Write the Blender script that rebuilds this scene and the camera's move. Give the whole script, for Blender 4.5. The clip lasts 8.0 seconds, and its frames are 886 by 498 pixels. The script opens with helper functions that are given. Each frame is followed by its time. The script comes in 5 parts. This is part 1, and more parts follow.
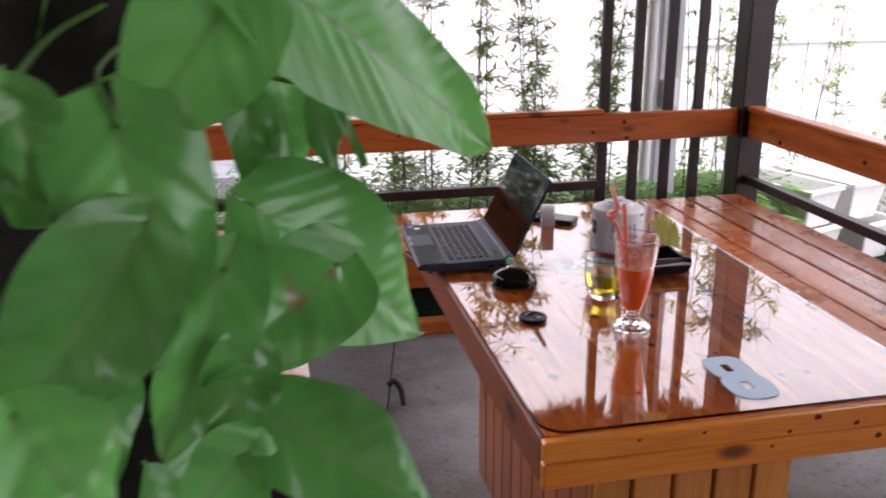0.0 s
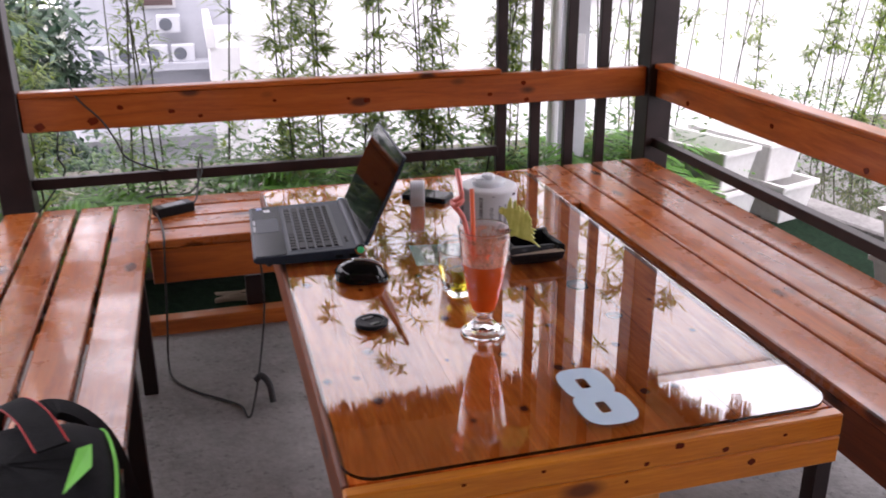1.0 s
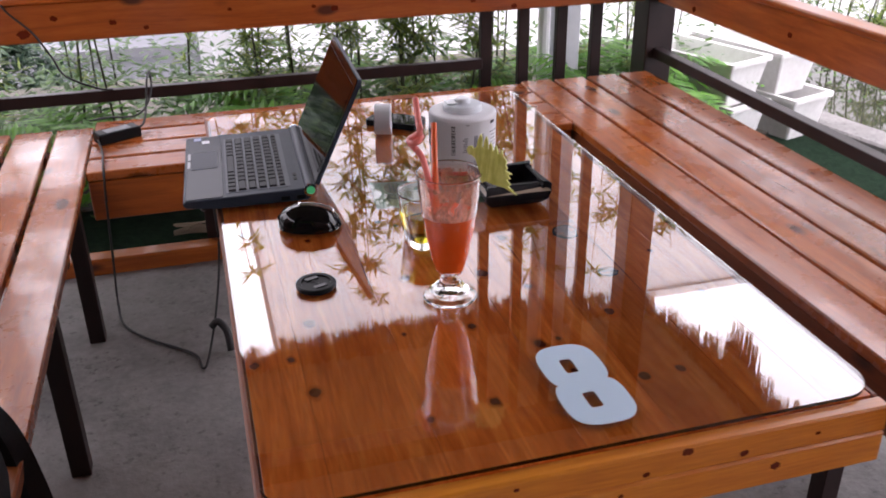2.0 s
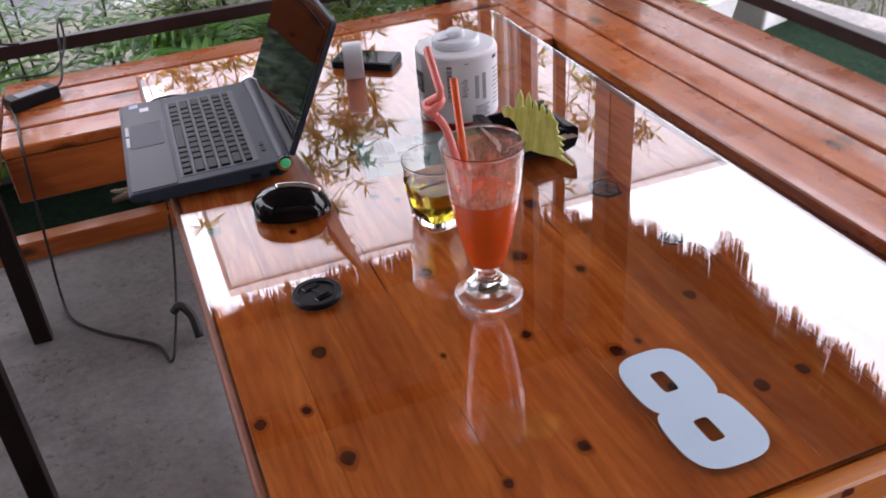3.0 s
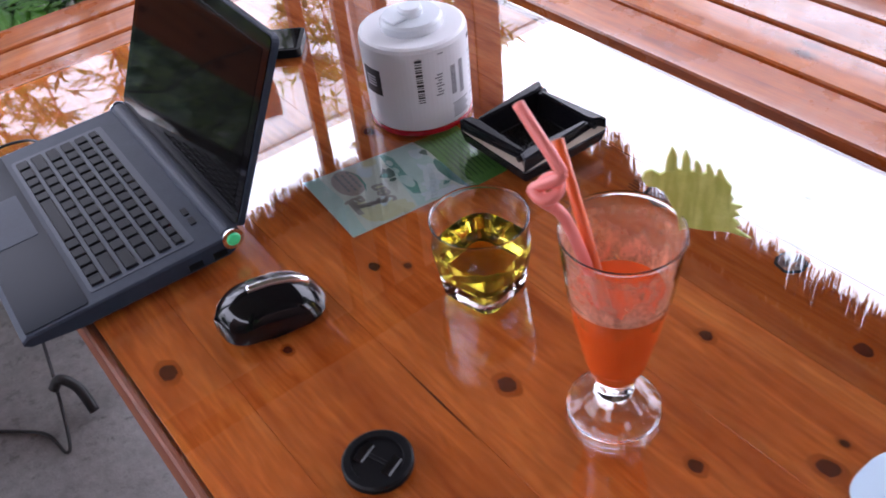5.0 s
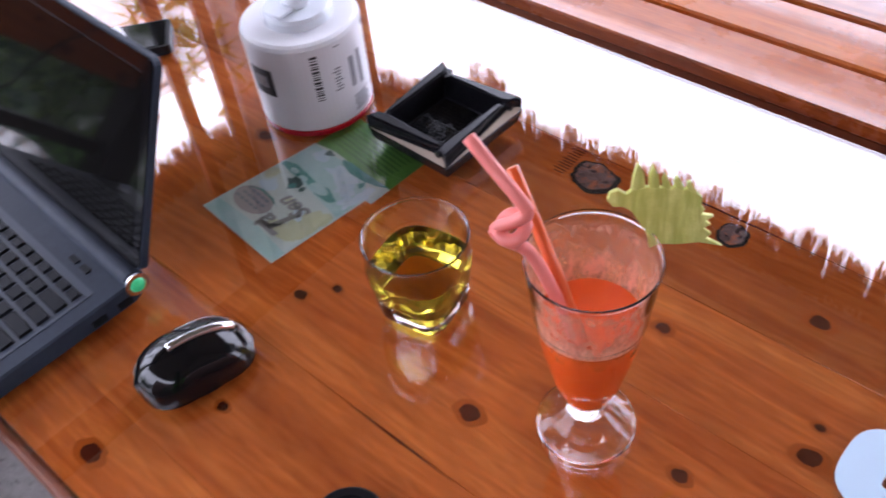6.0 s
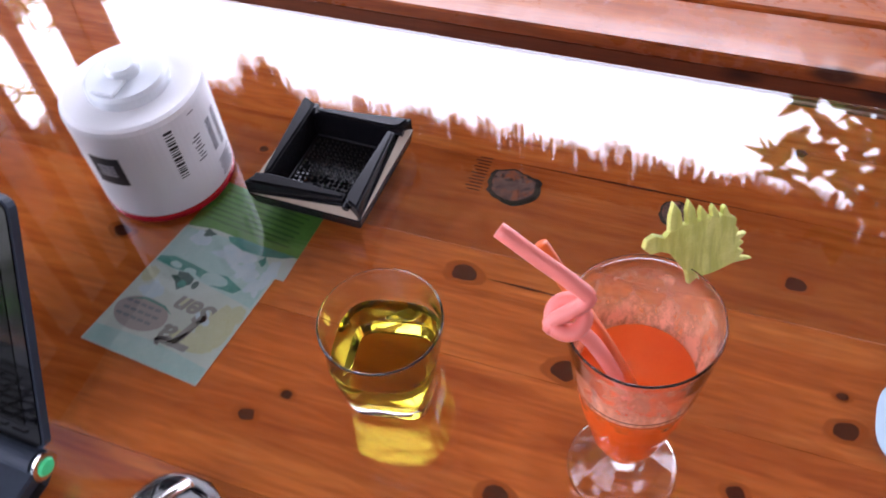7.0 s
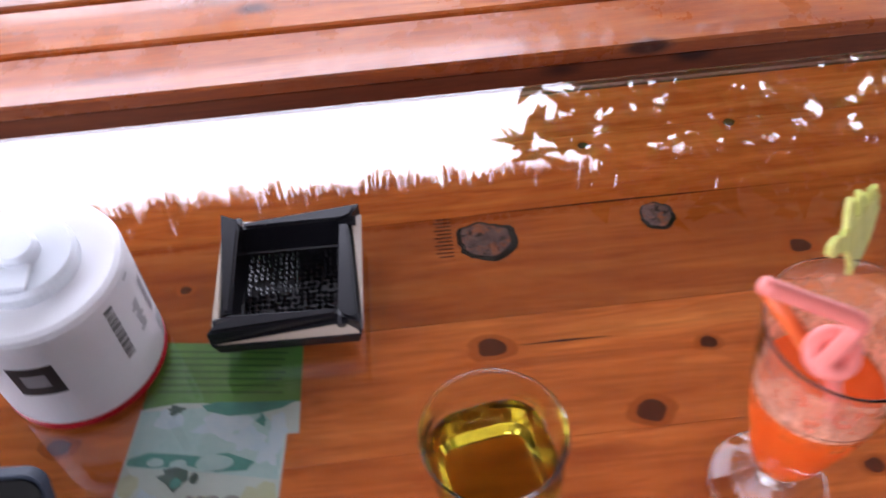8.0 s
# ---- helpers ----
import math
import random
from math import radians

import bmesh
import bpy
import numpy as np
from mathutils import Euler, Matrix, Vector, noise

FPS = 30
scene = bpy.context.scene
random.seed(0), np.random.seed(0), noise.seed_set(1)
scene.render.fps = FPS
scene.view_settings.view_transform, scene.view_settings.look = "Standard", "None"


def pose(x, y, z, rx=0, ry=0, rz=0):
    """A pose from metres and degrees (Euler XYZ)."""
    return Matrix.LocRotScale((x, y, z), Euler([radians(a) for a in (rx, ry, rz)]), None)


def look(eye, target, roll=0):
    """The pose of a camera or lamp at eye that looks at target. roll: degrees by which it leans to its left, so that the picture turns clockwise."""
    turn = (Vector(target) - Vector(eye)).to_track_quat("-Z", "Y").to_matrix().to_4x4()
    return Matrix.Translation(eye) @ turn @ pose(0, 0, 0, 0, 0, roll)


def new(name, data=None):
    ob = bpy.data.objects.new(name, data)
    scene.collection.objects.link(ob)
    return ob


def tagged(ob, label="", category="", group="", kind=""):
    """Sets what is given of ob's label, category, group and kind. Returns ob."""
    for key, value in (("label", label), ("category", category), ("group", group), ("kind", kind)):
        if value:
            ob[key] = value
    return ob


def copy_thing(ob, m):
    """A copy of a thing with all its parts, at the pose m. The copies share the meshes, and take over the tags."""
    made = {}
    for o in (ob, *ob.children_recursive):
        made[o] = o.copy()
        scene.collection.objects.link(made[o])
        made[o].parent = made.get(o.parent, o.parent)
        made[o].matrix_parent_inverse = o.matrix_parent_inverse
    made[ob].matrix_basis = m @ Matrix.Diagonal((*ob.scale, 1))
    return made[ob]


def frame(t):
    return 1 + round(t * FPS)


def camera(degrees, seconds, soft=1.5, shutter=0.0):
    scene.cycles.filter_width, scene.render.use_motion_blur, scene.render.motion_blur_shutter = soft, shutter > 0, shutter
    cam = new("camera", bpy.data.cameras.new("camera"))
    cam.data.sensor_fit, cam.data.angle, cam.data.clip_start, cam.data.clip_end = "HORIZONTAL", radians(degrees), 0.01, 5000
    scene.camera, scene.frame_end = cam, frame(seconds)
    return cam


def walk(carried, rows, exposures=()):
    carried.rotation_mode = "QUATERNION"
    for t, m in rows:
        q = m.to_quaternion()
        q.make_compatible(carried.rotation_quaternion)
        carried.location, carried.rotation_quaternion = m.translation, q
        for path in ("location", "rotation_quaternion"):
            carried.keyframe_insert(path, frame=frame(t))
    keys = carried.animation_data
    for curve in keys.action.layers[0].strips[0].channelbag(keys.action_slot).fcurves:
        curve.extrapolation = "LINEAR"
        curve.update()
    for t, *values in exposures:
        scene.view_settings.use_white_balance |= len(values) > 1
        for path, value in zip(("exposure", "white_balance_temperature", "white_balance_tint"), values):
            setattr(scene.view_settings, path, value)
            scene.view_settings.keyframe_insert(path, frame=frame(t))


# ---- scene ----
cam = camera(52.8, 8.0, soft=1.7, shutter=0.4)
PATH = [
    (0, (-0.486, -1.322, 1.479), (-0.101, 0.543, 0.868), -0.4),
    (0.5, (-0.354, -1.207, 1.473), (0.116, 0.633, 0.847), -0.2),
    (1, (-0.186, -1.079, 1.459), (0.305, 0.726, 0.751), -0.3),
    (1.5, (-0.063, -0.961, 1.428), (0.411, 0.811, 0.629), -0.4),
    (1.7, (-0.041, -0.905, 1.42), (0.426, 0.85, 0.582), -0.4),
    (2.8, (-0.066, -0.504, 1.365), (0.489, 1.113, 0.327), -3.3),
    (3, (-0.062, -0.461, 1.363), (0.496, 1.13, 0.287), -4.4),
    (3.5, (-0.063, -0.362, 1.36), (0.52, 1.167, 0.211), -6.5),
    (4, (-0.029, -0.233, 1.347), (0.599, 1.235, 0.142), -8.0),
    (4.2, (-0.03, -0.189, 1.356), (0.627, 1.238, 0.118), -8.2),
    (5.3, (-0.118, 0.103, 1.371), (0.751, 1.293, 0.019), -7.2),
    (5.5, (-0.107, 0.131, 1.379), (0.773, 1.268, -0.011), -7.5),
    (6, (-0.069, 0.154, 1.383), (0.878, 1.158, -0.064), -7.6),
    (6.5, (-0.033, 0.214, 1.388), (1.01, 1.014, -0.119), -8.2),
    (7, (-0.028, 0.357, 1.38), (1.097, 0.92, -0.175), -7.9),
    (7.5, (-0.016, 0.451, 1.385), (1.184, 0.698, -0.196), -6.8),
    (8, (0.027, 0.624, 1.346), (1.295, 0.576, -0.2), -4.4),
]
walk(cam, [(t, look(eye, target, roll)) for t, eye, target, roll in PATH], exposures=((0.0, 1.25, 6450, 26), (0.8, 1.12, 6450, 26), (1.7, 1.16, 6450, 26), (3.0, 1.38, 6250, 25), (4.2, 1.55, 6050, 25), (5.5, 1.85, 5750, 25), (8.0, 2.08, 5850, 24)))

# ---- world and light ----
world = bpy.data.worlds.new("overcast_sky")
scene.world = world
world.use_nodes = True
wn, wl = world.node_tree.nodes, world.node_tree.links
sky = wn.new("ShaderNodeTexSky")
sky.sky_type, sky.sun_disc = "NISHITA", False
sky.sun_elevation, sky.sun_rotation = radians(74), radians(190)
sky.air_density, sky.dust_density, sky.ozone_density = 1.0, 4.0, 1.0
pale = wn.new("ShaderNodeHueSaturation")
pale.inputs["Saturation"].default_value = 0.12
wl.new(sky.outputs[0], pale.inputs["Color"])
cloud = wn.new("ShaderNodeMix")
cloud.data_type = "RGBA"
cloud.inputs[0].default_value = 0.5
cloud.inputs[7].default_value = (25.0, 25.4, 26.2, 1)
wl.new(pale.outputs[0], cloud.inputs[6])
wl.new(cloud.outputs[2], wn["Background"].inputs["Color"])
wn["Background"].inputs["Strength"].default_value = 0.15
sun = new("sun", bpy.data.lights.new("sun", "SUN"))
sun.data.energy, sun.data.angle, sun.data.color = 0.5, radians(25), (1.0, 0.97, 0.93)
sun.matrix_world = look((0, 0, 0), (-0.06, 0.28, -0.96))


# ---- materials ----
def rgb(c):
    return (c[0], c[1], c[2], 1)


def material(name, color, rough=0.5, metal=0.0, spec=0.5, coat=0.0):
    m = bpy.data.materials.new(name)
    m.use_nodes = True
    b = m.node_tree.nodes["Principled BSDF"]
    b.inputs["Base Color"].default_value = rgb(color)
    b.inputs["Roughness"].default_value = rough
    b.inputs["Metallic"].default_value = metal
    b.inputs["Specular IOR Level"].default_value = spec
    b.inputs["Coat Weight"].default_value = coat
    b.inputs["Coat Roughness"].default_value = 0.06
    return m


def coords(m, scale, turn=True):
    """Object coordinates, scaled, shifted by the object's own random number."""
    n, l = m.node_tree.nodes, m.node_tree.links
    tc, info = n.new("ShaderNodeTexCoord"), n.new("ShaderNodeObjectInfo")
    mul = n.new("ShaderNodeVectorMath")
    mul.operation = "MULTIPLY_ADD"
    mul.inputs[1].default_value = scale
    l.new(tc.outputs["Object"], mul.inputs[0])
    shift = n.new("ShaderNodeMath")
    shift.operation = "MULTIPLY"
    shift.inputs[1].default_value = 37.0 if turn else 0.0
    l.new(info.outputs["Random"], shift.inputs[0])
    l.new(shift.outputs[0], mul.inputs[2])
    return mul.outputs[0], info.outputs["Random"]


def noise_of(m, vec, scale, detail=4, rough=0.55, distort=0.0):
    t = m.node_tree.nodes.new("ShaderNodeTexNoise")
    t.inputs["Scale"].default_value, t.inputs["Detail"].default_value = scale, detail
    t.inputs["Roughness"].default_value, t.inputs["Distortion"].default_value = rough, distort
    m.node_tree.links.new(vec, t.inputs["Vector"])
    return t.outputs["Fac"]


def ramp(m, fac, stops):
    r = m.node_tree.nodes.new("ShaderNodeValToRGB")
    e = r.color_ramp.elements
    e[0].position, e[0].color = stops[0][0], rgb(stops[0][1])
    e[1].position, e[1].color = stops[1][0], rgb(stops[1][1])
    for p, c in stops[2:]:
        e.new(p).color = rgb(c)
    m.node_tree.links.new(fac, r.inputs[0])
    return r.outputs[0]


def mixed(m, fac, a, b, mode="MIX"):
    x = m.node_tree.nodes.new("ShaderNodeMix")
    x.data_type, x.blend_type = "RGBA", mode
    l = m.node_tree.links
    if isinstance(fac, float):
        x.inputs[0].default_value = fac
    else:
        l.new(fac, x.inputs[0])
    for sock, v in ((x.inputs[6], a), (x.inputs[7], b)):
        if isinstance(v, tuple):
            sock.default_value = rgb(v)
        else:
            l.new(v, sock)
    return x.outputs[2]


def bumped(m, fac, strength=0.2, dist=0.002):
    b = m.node_tree.nodes.new("ShaderNodeBump")
    b.inputs["Strength"].default_value, b.inputs["Distance"].default_value = strength, dist
    m.node_tree.links.new(fac, b.inputs["Height"])
    m.node_tree.links.new(b.outputs[0], m.node_tree.nodes["Principled BSDF"].inputs["Normal"])


def into(m, socket, name):
    m.node_tree.links.new(socket, m.node_tree.nodes["Principled BSDF"].inputs[name])


def wood(name, dark, mid, light, axis, rough=0.2, coat=0.4, knots=0.5, wear=0.0, figure=0.0):
    """Varnished pine. axis: the direction of the grain."""
    m = material(name, mid, rough, coat=coat)
    along = {"x": (1.0, 14.0, 14.0), "y": (14.0, 1.0, 14.0), "z": (14.0, 14.0, 1.0)}[axis]
    v, rnd = coords(m, along)
    grain = noise_of(m, v, 2.2, 5, 0.6, 1.2)
    fine = noise_of(m, v, 16.0, 3, 0.7, 0.3)
    c = ramp(m, grain, [(0.28, dark), (0.72, light), (0.5, mid)])
    c = mixed(m, 0.20 if figure else 0.34, c, ramp(m, fine, [(0.3, dark), (0.7, light)]))
    tint = ramp(m, rnd, [(0.0, (0.74, 0.70, 0.68)), (1.0, (1.12, 1.10, 1.05))])
    c = mixed(m, 1.0, c, tint, "MULTIPLY")
    if figure:
        g, _ = coords(m, {"x": (1.0, 3.0, 3.0), "y": (3.0, 1.0, 3.0), "z": (3.0, 3.0, 1.0)}[axis])
        patch = ramp(m, noise_of(m, g, 2.6, 4, 0.55, 1.8), [(0.30, (0.80, 0.68, 0.62)), (0.52, (1.05, 1.05, 1.05)), (0.75, (1.25, 1.35, 1.4))])
        c = mixed(m, figure, c, mixed(m, 1.0, c, patch, "MULTIPLY"))
        g2, _ = coords(m, {"x": (3.0, 30.0, 30.0), "y": (30.0, 3.0, 30.0), "z": (30.0, 30.0, 3.0)}[axis])
        line = ramp(m, noise_of(m, g2, 2.0, 3, 0.6, 2.5), [(0.36, (0.86, 0.78, 0.74)), (0.50, (1, 1, 1)), (0.62, (1.10, 1.14, 1.16))])
        c = mixed(m, figure, c, mixed(m, 1.0, c, line, "MULTIPLY"))
    if knots:
        k, _ = coords(m, {"x": (3.2, 7.0, 7.0), "y": (7.0, 3.2, 7.0), "z": (7.0, 7.0, 3.2)}[axis])
        vo = m.node_tree.nodes.new("ShaderNodeTexVoronoi")
        vo.inputs["Scale"].default_value = 1.1
        m.node_tree.links.new(k, vo.inputs["Vector"])
        spot = ramp(m, vo.outputs["Distance"], [(0.09, (1, 1, 1)), (0.17, (0, 0, 0))])
        c = mixed(m, spot, c, (dark[0] * 0.3, dark[1] * 0.25, dark[2] * 0.3))
    if wear:
        w, _ = coords(m, (1, 1, 1))
        worn = ramp(m, noise_of(m, w, 5.0, 6, 0.7), [(0.52, (0, 0, 0)), (0.75, (wear, wear, wear))])
        c = mixed(m, worn, c, (0.42, 0.27, 0.18))
        into(m, ramp(m, noise_of(m, w, 7.0, 5, 0.65), [(0.3, (rough * 0.7,) * 3), (0.75, (rough * 2.4,) * 3)]), "Roughness")
    into(m, c, "Base Color")
    bumped(m, fine, 0.12, 0.001)
    return m


WOOD_TOP = wood("table_pine", (0.48, 0.083, 0.014), (0.72, 0.172, 0.031), (0.85, 0.272, 0.060), "y", 0.05, 0.0, 0.0, 0.0, 0.8)
WOOD_TOP.node_tree.nodes["Bump"].inputs["Strength"].default_value = 0.0
WOOD_TOP.node_tree.nodes["Principled BSDF"].inputs["Specular IOR Level"].default_value = 0.16
WOOD_Y = wood("bench_pine_lengthwise", (0.22, 0.046, 0.008), (0.40, 0.098, 0.014), (0.52, 0.165, 0.030), "y", 0.20, 0.35, 0.45, 0.28, 0.5)
WOOD_X = wood("bench_pine_crosswise", (0.23, 0.050, 0.010), (0.40, 0.100, 0.017), (0.50, 0.155, 0.032), "x", 0.20, 0.4, 0.45, 0.25, 0.5)
RAIL_X = wood("rail_pine_crosswise", (0.22, 0.046, 0.008), (0.38, 0.090, 0.014), (0.47, 0.135, 0.026), "x", 0.28, 0.25, 0.6, 0.0, 0.5)
RAIL_Y = wood("rail_pine_lengthwise", (0.22, 0.046, 0.008), (0.38, 0.090, 0.014), (0.47, 0.135, 0.026), "y", 0.28, 0.25, 0.6, 0.0, 0.5)
FASCIA = wood("pale_laminated_pine", (0.44, 0.11, 0.006), (0.66, 0.20, 0.012), (0.80, 0.30, 0.025), "x", 0.3, 0.15, 0.8)
PANEL = wood("upright_pine", (0.40, 0.13, 0.02), (0.56, 0.22, 0.035), (0.68, 0.31, 0.06), "z", 0.3, 0.3, 0.8)
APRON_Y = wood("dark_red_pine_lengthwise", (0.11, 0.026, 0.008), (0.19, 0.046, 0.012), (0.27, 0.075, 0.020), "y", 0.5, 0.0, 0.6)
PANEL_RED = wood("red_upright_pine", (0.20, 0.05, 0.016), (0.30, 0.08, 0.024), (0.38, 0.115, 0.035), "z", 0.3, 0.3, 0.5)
KNOT = material("dark_knot", (0.12, 0.020, 0.009), 0.1, spec=0.16)
STEEL = material("brown_painted_steel", (0.020, 0.010, 0.010), 0.42, spec=0.3)
v_, _ = coords(STEEL, (1, 1, 1))
into(STEEL, ramp(STEEL, noise_of(STEEL, v_, 9.0, 6), [(0.3, (0.012, 0.006, 0.006)), (0.8, (0.030, 0.016, 0.015))]), "Base Color")
BLACK = material("black_plastic", (0.008, 0.008, 0.009), 0.32, spec=0.12)
GLOSS_BLACK = material("glossy_black_plastic", (0.004, 0.004, 0.005), 0.07, spec=0.35)
WHITE_PAPER = material("white_plastic_shell", (0.80, 0.80, 0.82), 0.35)


def plain_noise(name, a, b, scale, rough=0.6, bump=0.0, dist=0.002, detail=6, spec=0.5):
    m = material(name, a, rough, spec=spec)
    v, _ = coords(m, (1, 1, 1))
    f = noise_of(m, v, scale, detail, 0.6)
    f2 = noise_of(m, v, scale * 9.0, 3, 0.6)
    c = mixed(m, 0.35, ramp(m, f, [(0.3, a), (0.7, b)]), ramp(m, f2, [(0.3, a), (0.7, b)]))
    into(m, c, "Base Color")
    if bump:
        bumped(m, f2, bump, dist)
    return m


KNOT_GREY = plain_noise("grey_knot", (0.10, 0.055, 0.055), (0.24, 0.14, 0.12), 90.0, 0.1, spec=0.16)
v_, _ = coords(KNOT_GREY, (1, 1, 1))
n_ = KNOT_GREY.node_tree.nodes["Principled BSDF"].inputs["Base Color"].links[0].from_socket
c_ = mixed(KNOT_GREY, ramp(KNOT_GREY, noise_of(KNOT_GREY, v_, 60.0, 4, 0.7), [(0.50, (0, 0, 0)), (0.60, (0.8, 0.8, 0.8))]), n_, (0.40, 0.11, 0.04))
c_ = mixed(KNOT_GREY, ramp(KNOT_GREY, noise_of(KNOT_GREY, v_, 130.0, 3, 0.7), [(0.36, (0.9, 0.9, 0.9)), (0.43, (0, 0, 0))]), c_, (0.035, 0.020, 0.022))
into(KNOT_GREY, c_, "Base Color")
CONCRETE = plain_noise("worn_concrete", (0.095, 0.090, 0.088), (0.28, 0.268, 0.26), 5.0, 0.75, 0.7, 0.004)
v_, _ = coords(CONCRETE, (1, 1, 1))
n_ = CONCRETE.node_tree.nodes["Principled BSDF"].inputs["Base Color"].links[0].from_socket
c_ = mixed(CONCRETE, ramp(CONCRETE, noise_of(CONCRETE, v_, 42.0, 4, 0.6), [(0.30, (0.75, 0.75, 0.75)), (0.42, (0, 0, 0))]), n_, (0.05, 0.045, 0.043))
c_ = mixed(CONCRETE, ramp(CONCRETE, noise_of(CONCRETE, v_, 1.3, 5, 0.6), [(0.40, (0.0, 0.0, 0.0)), (0.68, (0.5, 0.5, 0.5))]), c_, (0.33, 0.31, 0.30))
into(CONCRETE, c_, "Base Color")
TURF = plain_noise("artificial_turf", (0.006, 0.018, 0.010), (0.026, 0.060, 0.032), 45.0, 0.9, 1.0, 0.02, spec=0.08)
BED = plain_noise("dry_soil", (0.05, 0.047, 0.036), (0.15, 0.14, 0.11), 8.0, 0.9, 0.8, 0.02)
SOIL = plain_noise("garden_ground", (0.10, 0.10, 0.085), (0.20, 0.20, 0.17), 1.2, 0.9, 0.5, 0.02)
PLASTER = plain_noise("white_plaster", (0.58, 0.58, 0.59), (0.68, 0.68, 0.68), 0.6, 0.8)
PLASTER_GREY = plain_noise("greyed_plaster", (0.34, 0.35, 0.39), (0.46, 0.47, 0.50), 0.5, 0.8)
DARK_BOARD = wood("dark_boarding", (0.05, 0.018, 0.010), (0.09, 0.032, 0.017), (0.13, 0.05, 0.027), "z", 0.5, 0.0, 0.0)
GREY_ROOF = plain_noise("grey_roof", (0.16, 0.165, 0.18), (0.28, 0.285, 0.30), 0.8, 0.7)
PLANTER = plain_noise("weathered_white_plastic", (0.56, 0.55, 0.53), (0.78, 0.78, 0.77), 4.0, 0.55)
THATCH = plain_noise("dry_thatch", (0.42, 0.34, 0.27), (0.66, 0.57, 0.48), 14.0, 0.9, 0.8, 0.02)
# Thatch straw again, darker: the backlit look of the eave is put into the colour.
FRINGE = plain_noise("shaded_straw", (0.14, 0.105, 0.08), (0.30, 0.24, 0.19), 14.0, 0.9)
CANE = plain_noise("bamboo_cane", (0.02, 0.022, 0.012), (0.07, 0.08, 0.03), 6.0, 0.5)


def leafy(name, a, b, rough=0.45, through_light=0.3):
    """Leaves that let some light through; varied leaf by leaf."""
    m = material(name, a, rough)
    n, l = m.node_tree.nodes, m.node_tree.links
    geo = n.new("ShaderNodeNewGeometry")
    c = ramp(m, geo.outputs["Random Per Island"], [(0.0, a), (1.0, b)])
    into(m, c, "Base Color")
    tr = n.new("ShaderNodeBsdfTranslucent")
    l.new(c, tr.inputs["Color"])
    mix = n.new("ShaderNodeMixShader")
    mix.inputs[0].default_value = through_light
    out = n["Material Output"]
    l.new(n["Principled BSDF"].outputs[0], mix.inputs[1])
    l.new(tr.outputs[0], mix.inputs[2])
    l.new(mix.outputs[0], out.inputs[0])
    return m


BAMBOO_LEAF = leafy("bamboo_leaf", (0.09, 0.17, 0.022), (0.27, 0.36, 0.055), through_light=0.4)
FERN_LEAF = leafy("fern_leaf", (0.08, 0.25, 0.03), (0.19, 0.44, 0.06), through_light=0.45)
SHRUB_LEAF = leafy("shrub_leaf", (0.03, 0.09, 0.018), (0.11, 0.22, 0.04))
TREE_LEAF = leafy("tree_leaf", (0.015, 0.045, 0.028), (0.06, 0.11, 0.055))


def clear(name, color=(1, 1, 1), ior=1.5, rough=0.0):
    m = material(name, color, rough)
    b = m.node_tree.nodes["Principled BSDF"]
    b.inputs["Transmission Weight"].default_value, b.inputs["IOR"].default_value = 1.0, ior
    return m


GLASS = clear("clear_glass", (1, 1, 1), 1.43)
PANE = clear("table_glass", (0.97, 1.0, 0.98), 1.62)


# ---- mesh helpers ----
def box_mesh(x0, y0, z0, x1, y1, z1, bevel=0.0, bm=None):
    b = bmesh.new()
    bmesh.ops.create_cube(b, size=1)
    for v in b.verts:
        v.co = ((x0 + x1) / 2 + v.co.x * (x1 - x0), (y0 + y1) / 2 + v.co.y * (y1 - y0), (z0 + z1) / 2 + v.co.z * (z1 - z0))
    if bevel:
        bmesh.ops.bevel(b, geom=b.edges[:], offset=bevel, segments=1, affect="EDGES")
    if bm is None:
        return b
    merge(bm, b)
    return bm


def merge(bm, other):
    tmp = bpy.data.meshes.new("tmp")
    other.to_mesh(tmp)
    other.free()
    bm.from_mesh(tmp)
    bpy.data.meshes.remove(tmp)


def lathe(profile, seg=32, bm=None, shape=None, fine=False):
    """Turns (radius, z) pairs round z. shape(angle, z, r) may change the radius."""
    bm = bm or bmesh.new()
    rings = []
    if fine:
        dense = [profile[0]]
        for (r0, z0), (r1, z1) in zip(profile, profile[1:]):
            d = math.hypot(r1 - r0, z1 - z0)
            cuts = [0.0004 / d, 0.5, 1 - 0.0004 / d] if d > 0.0016 else []
            dense += [(r0 + (r1 - r0) * f, z0 + (z1 - z0) * f) for f in cuts] + [(r1, z1)]
        profile = dense
    for r, z in profile:
        if r < 1e-6:
            rings.append([bm.verts.new((0, 0, z))])
            continue
        ring = []
        for i in range(seg):
            a = 2 * math.pi * i / seg
            q = shape(a, z, r) if shape else r
            ring.append(bm.verts.new((q * math.cos(a), q * math.sin(a), z)))
        rings.append(ring)
    for a, b in zip(rings, rings[1:]):
        for i in range(seg):
            j = (i + 1) % seg
            if len(a) == 1 and len(b) == 1:
                continue
            if len(a) == 1:
                bm.faces.new((a[0], b[j], b[i]))
            elif len(b) == 1:
                bm.faces.new((a[i], a[j], b[0]))
            else:
                bm.faces.new((a[i], a[j], b[j], b[i]))
    return bm


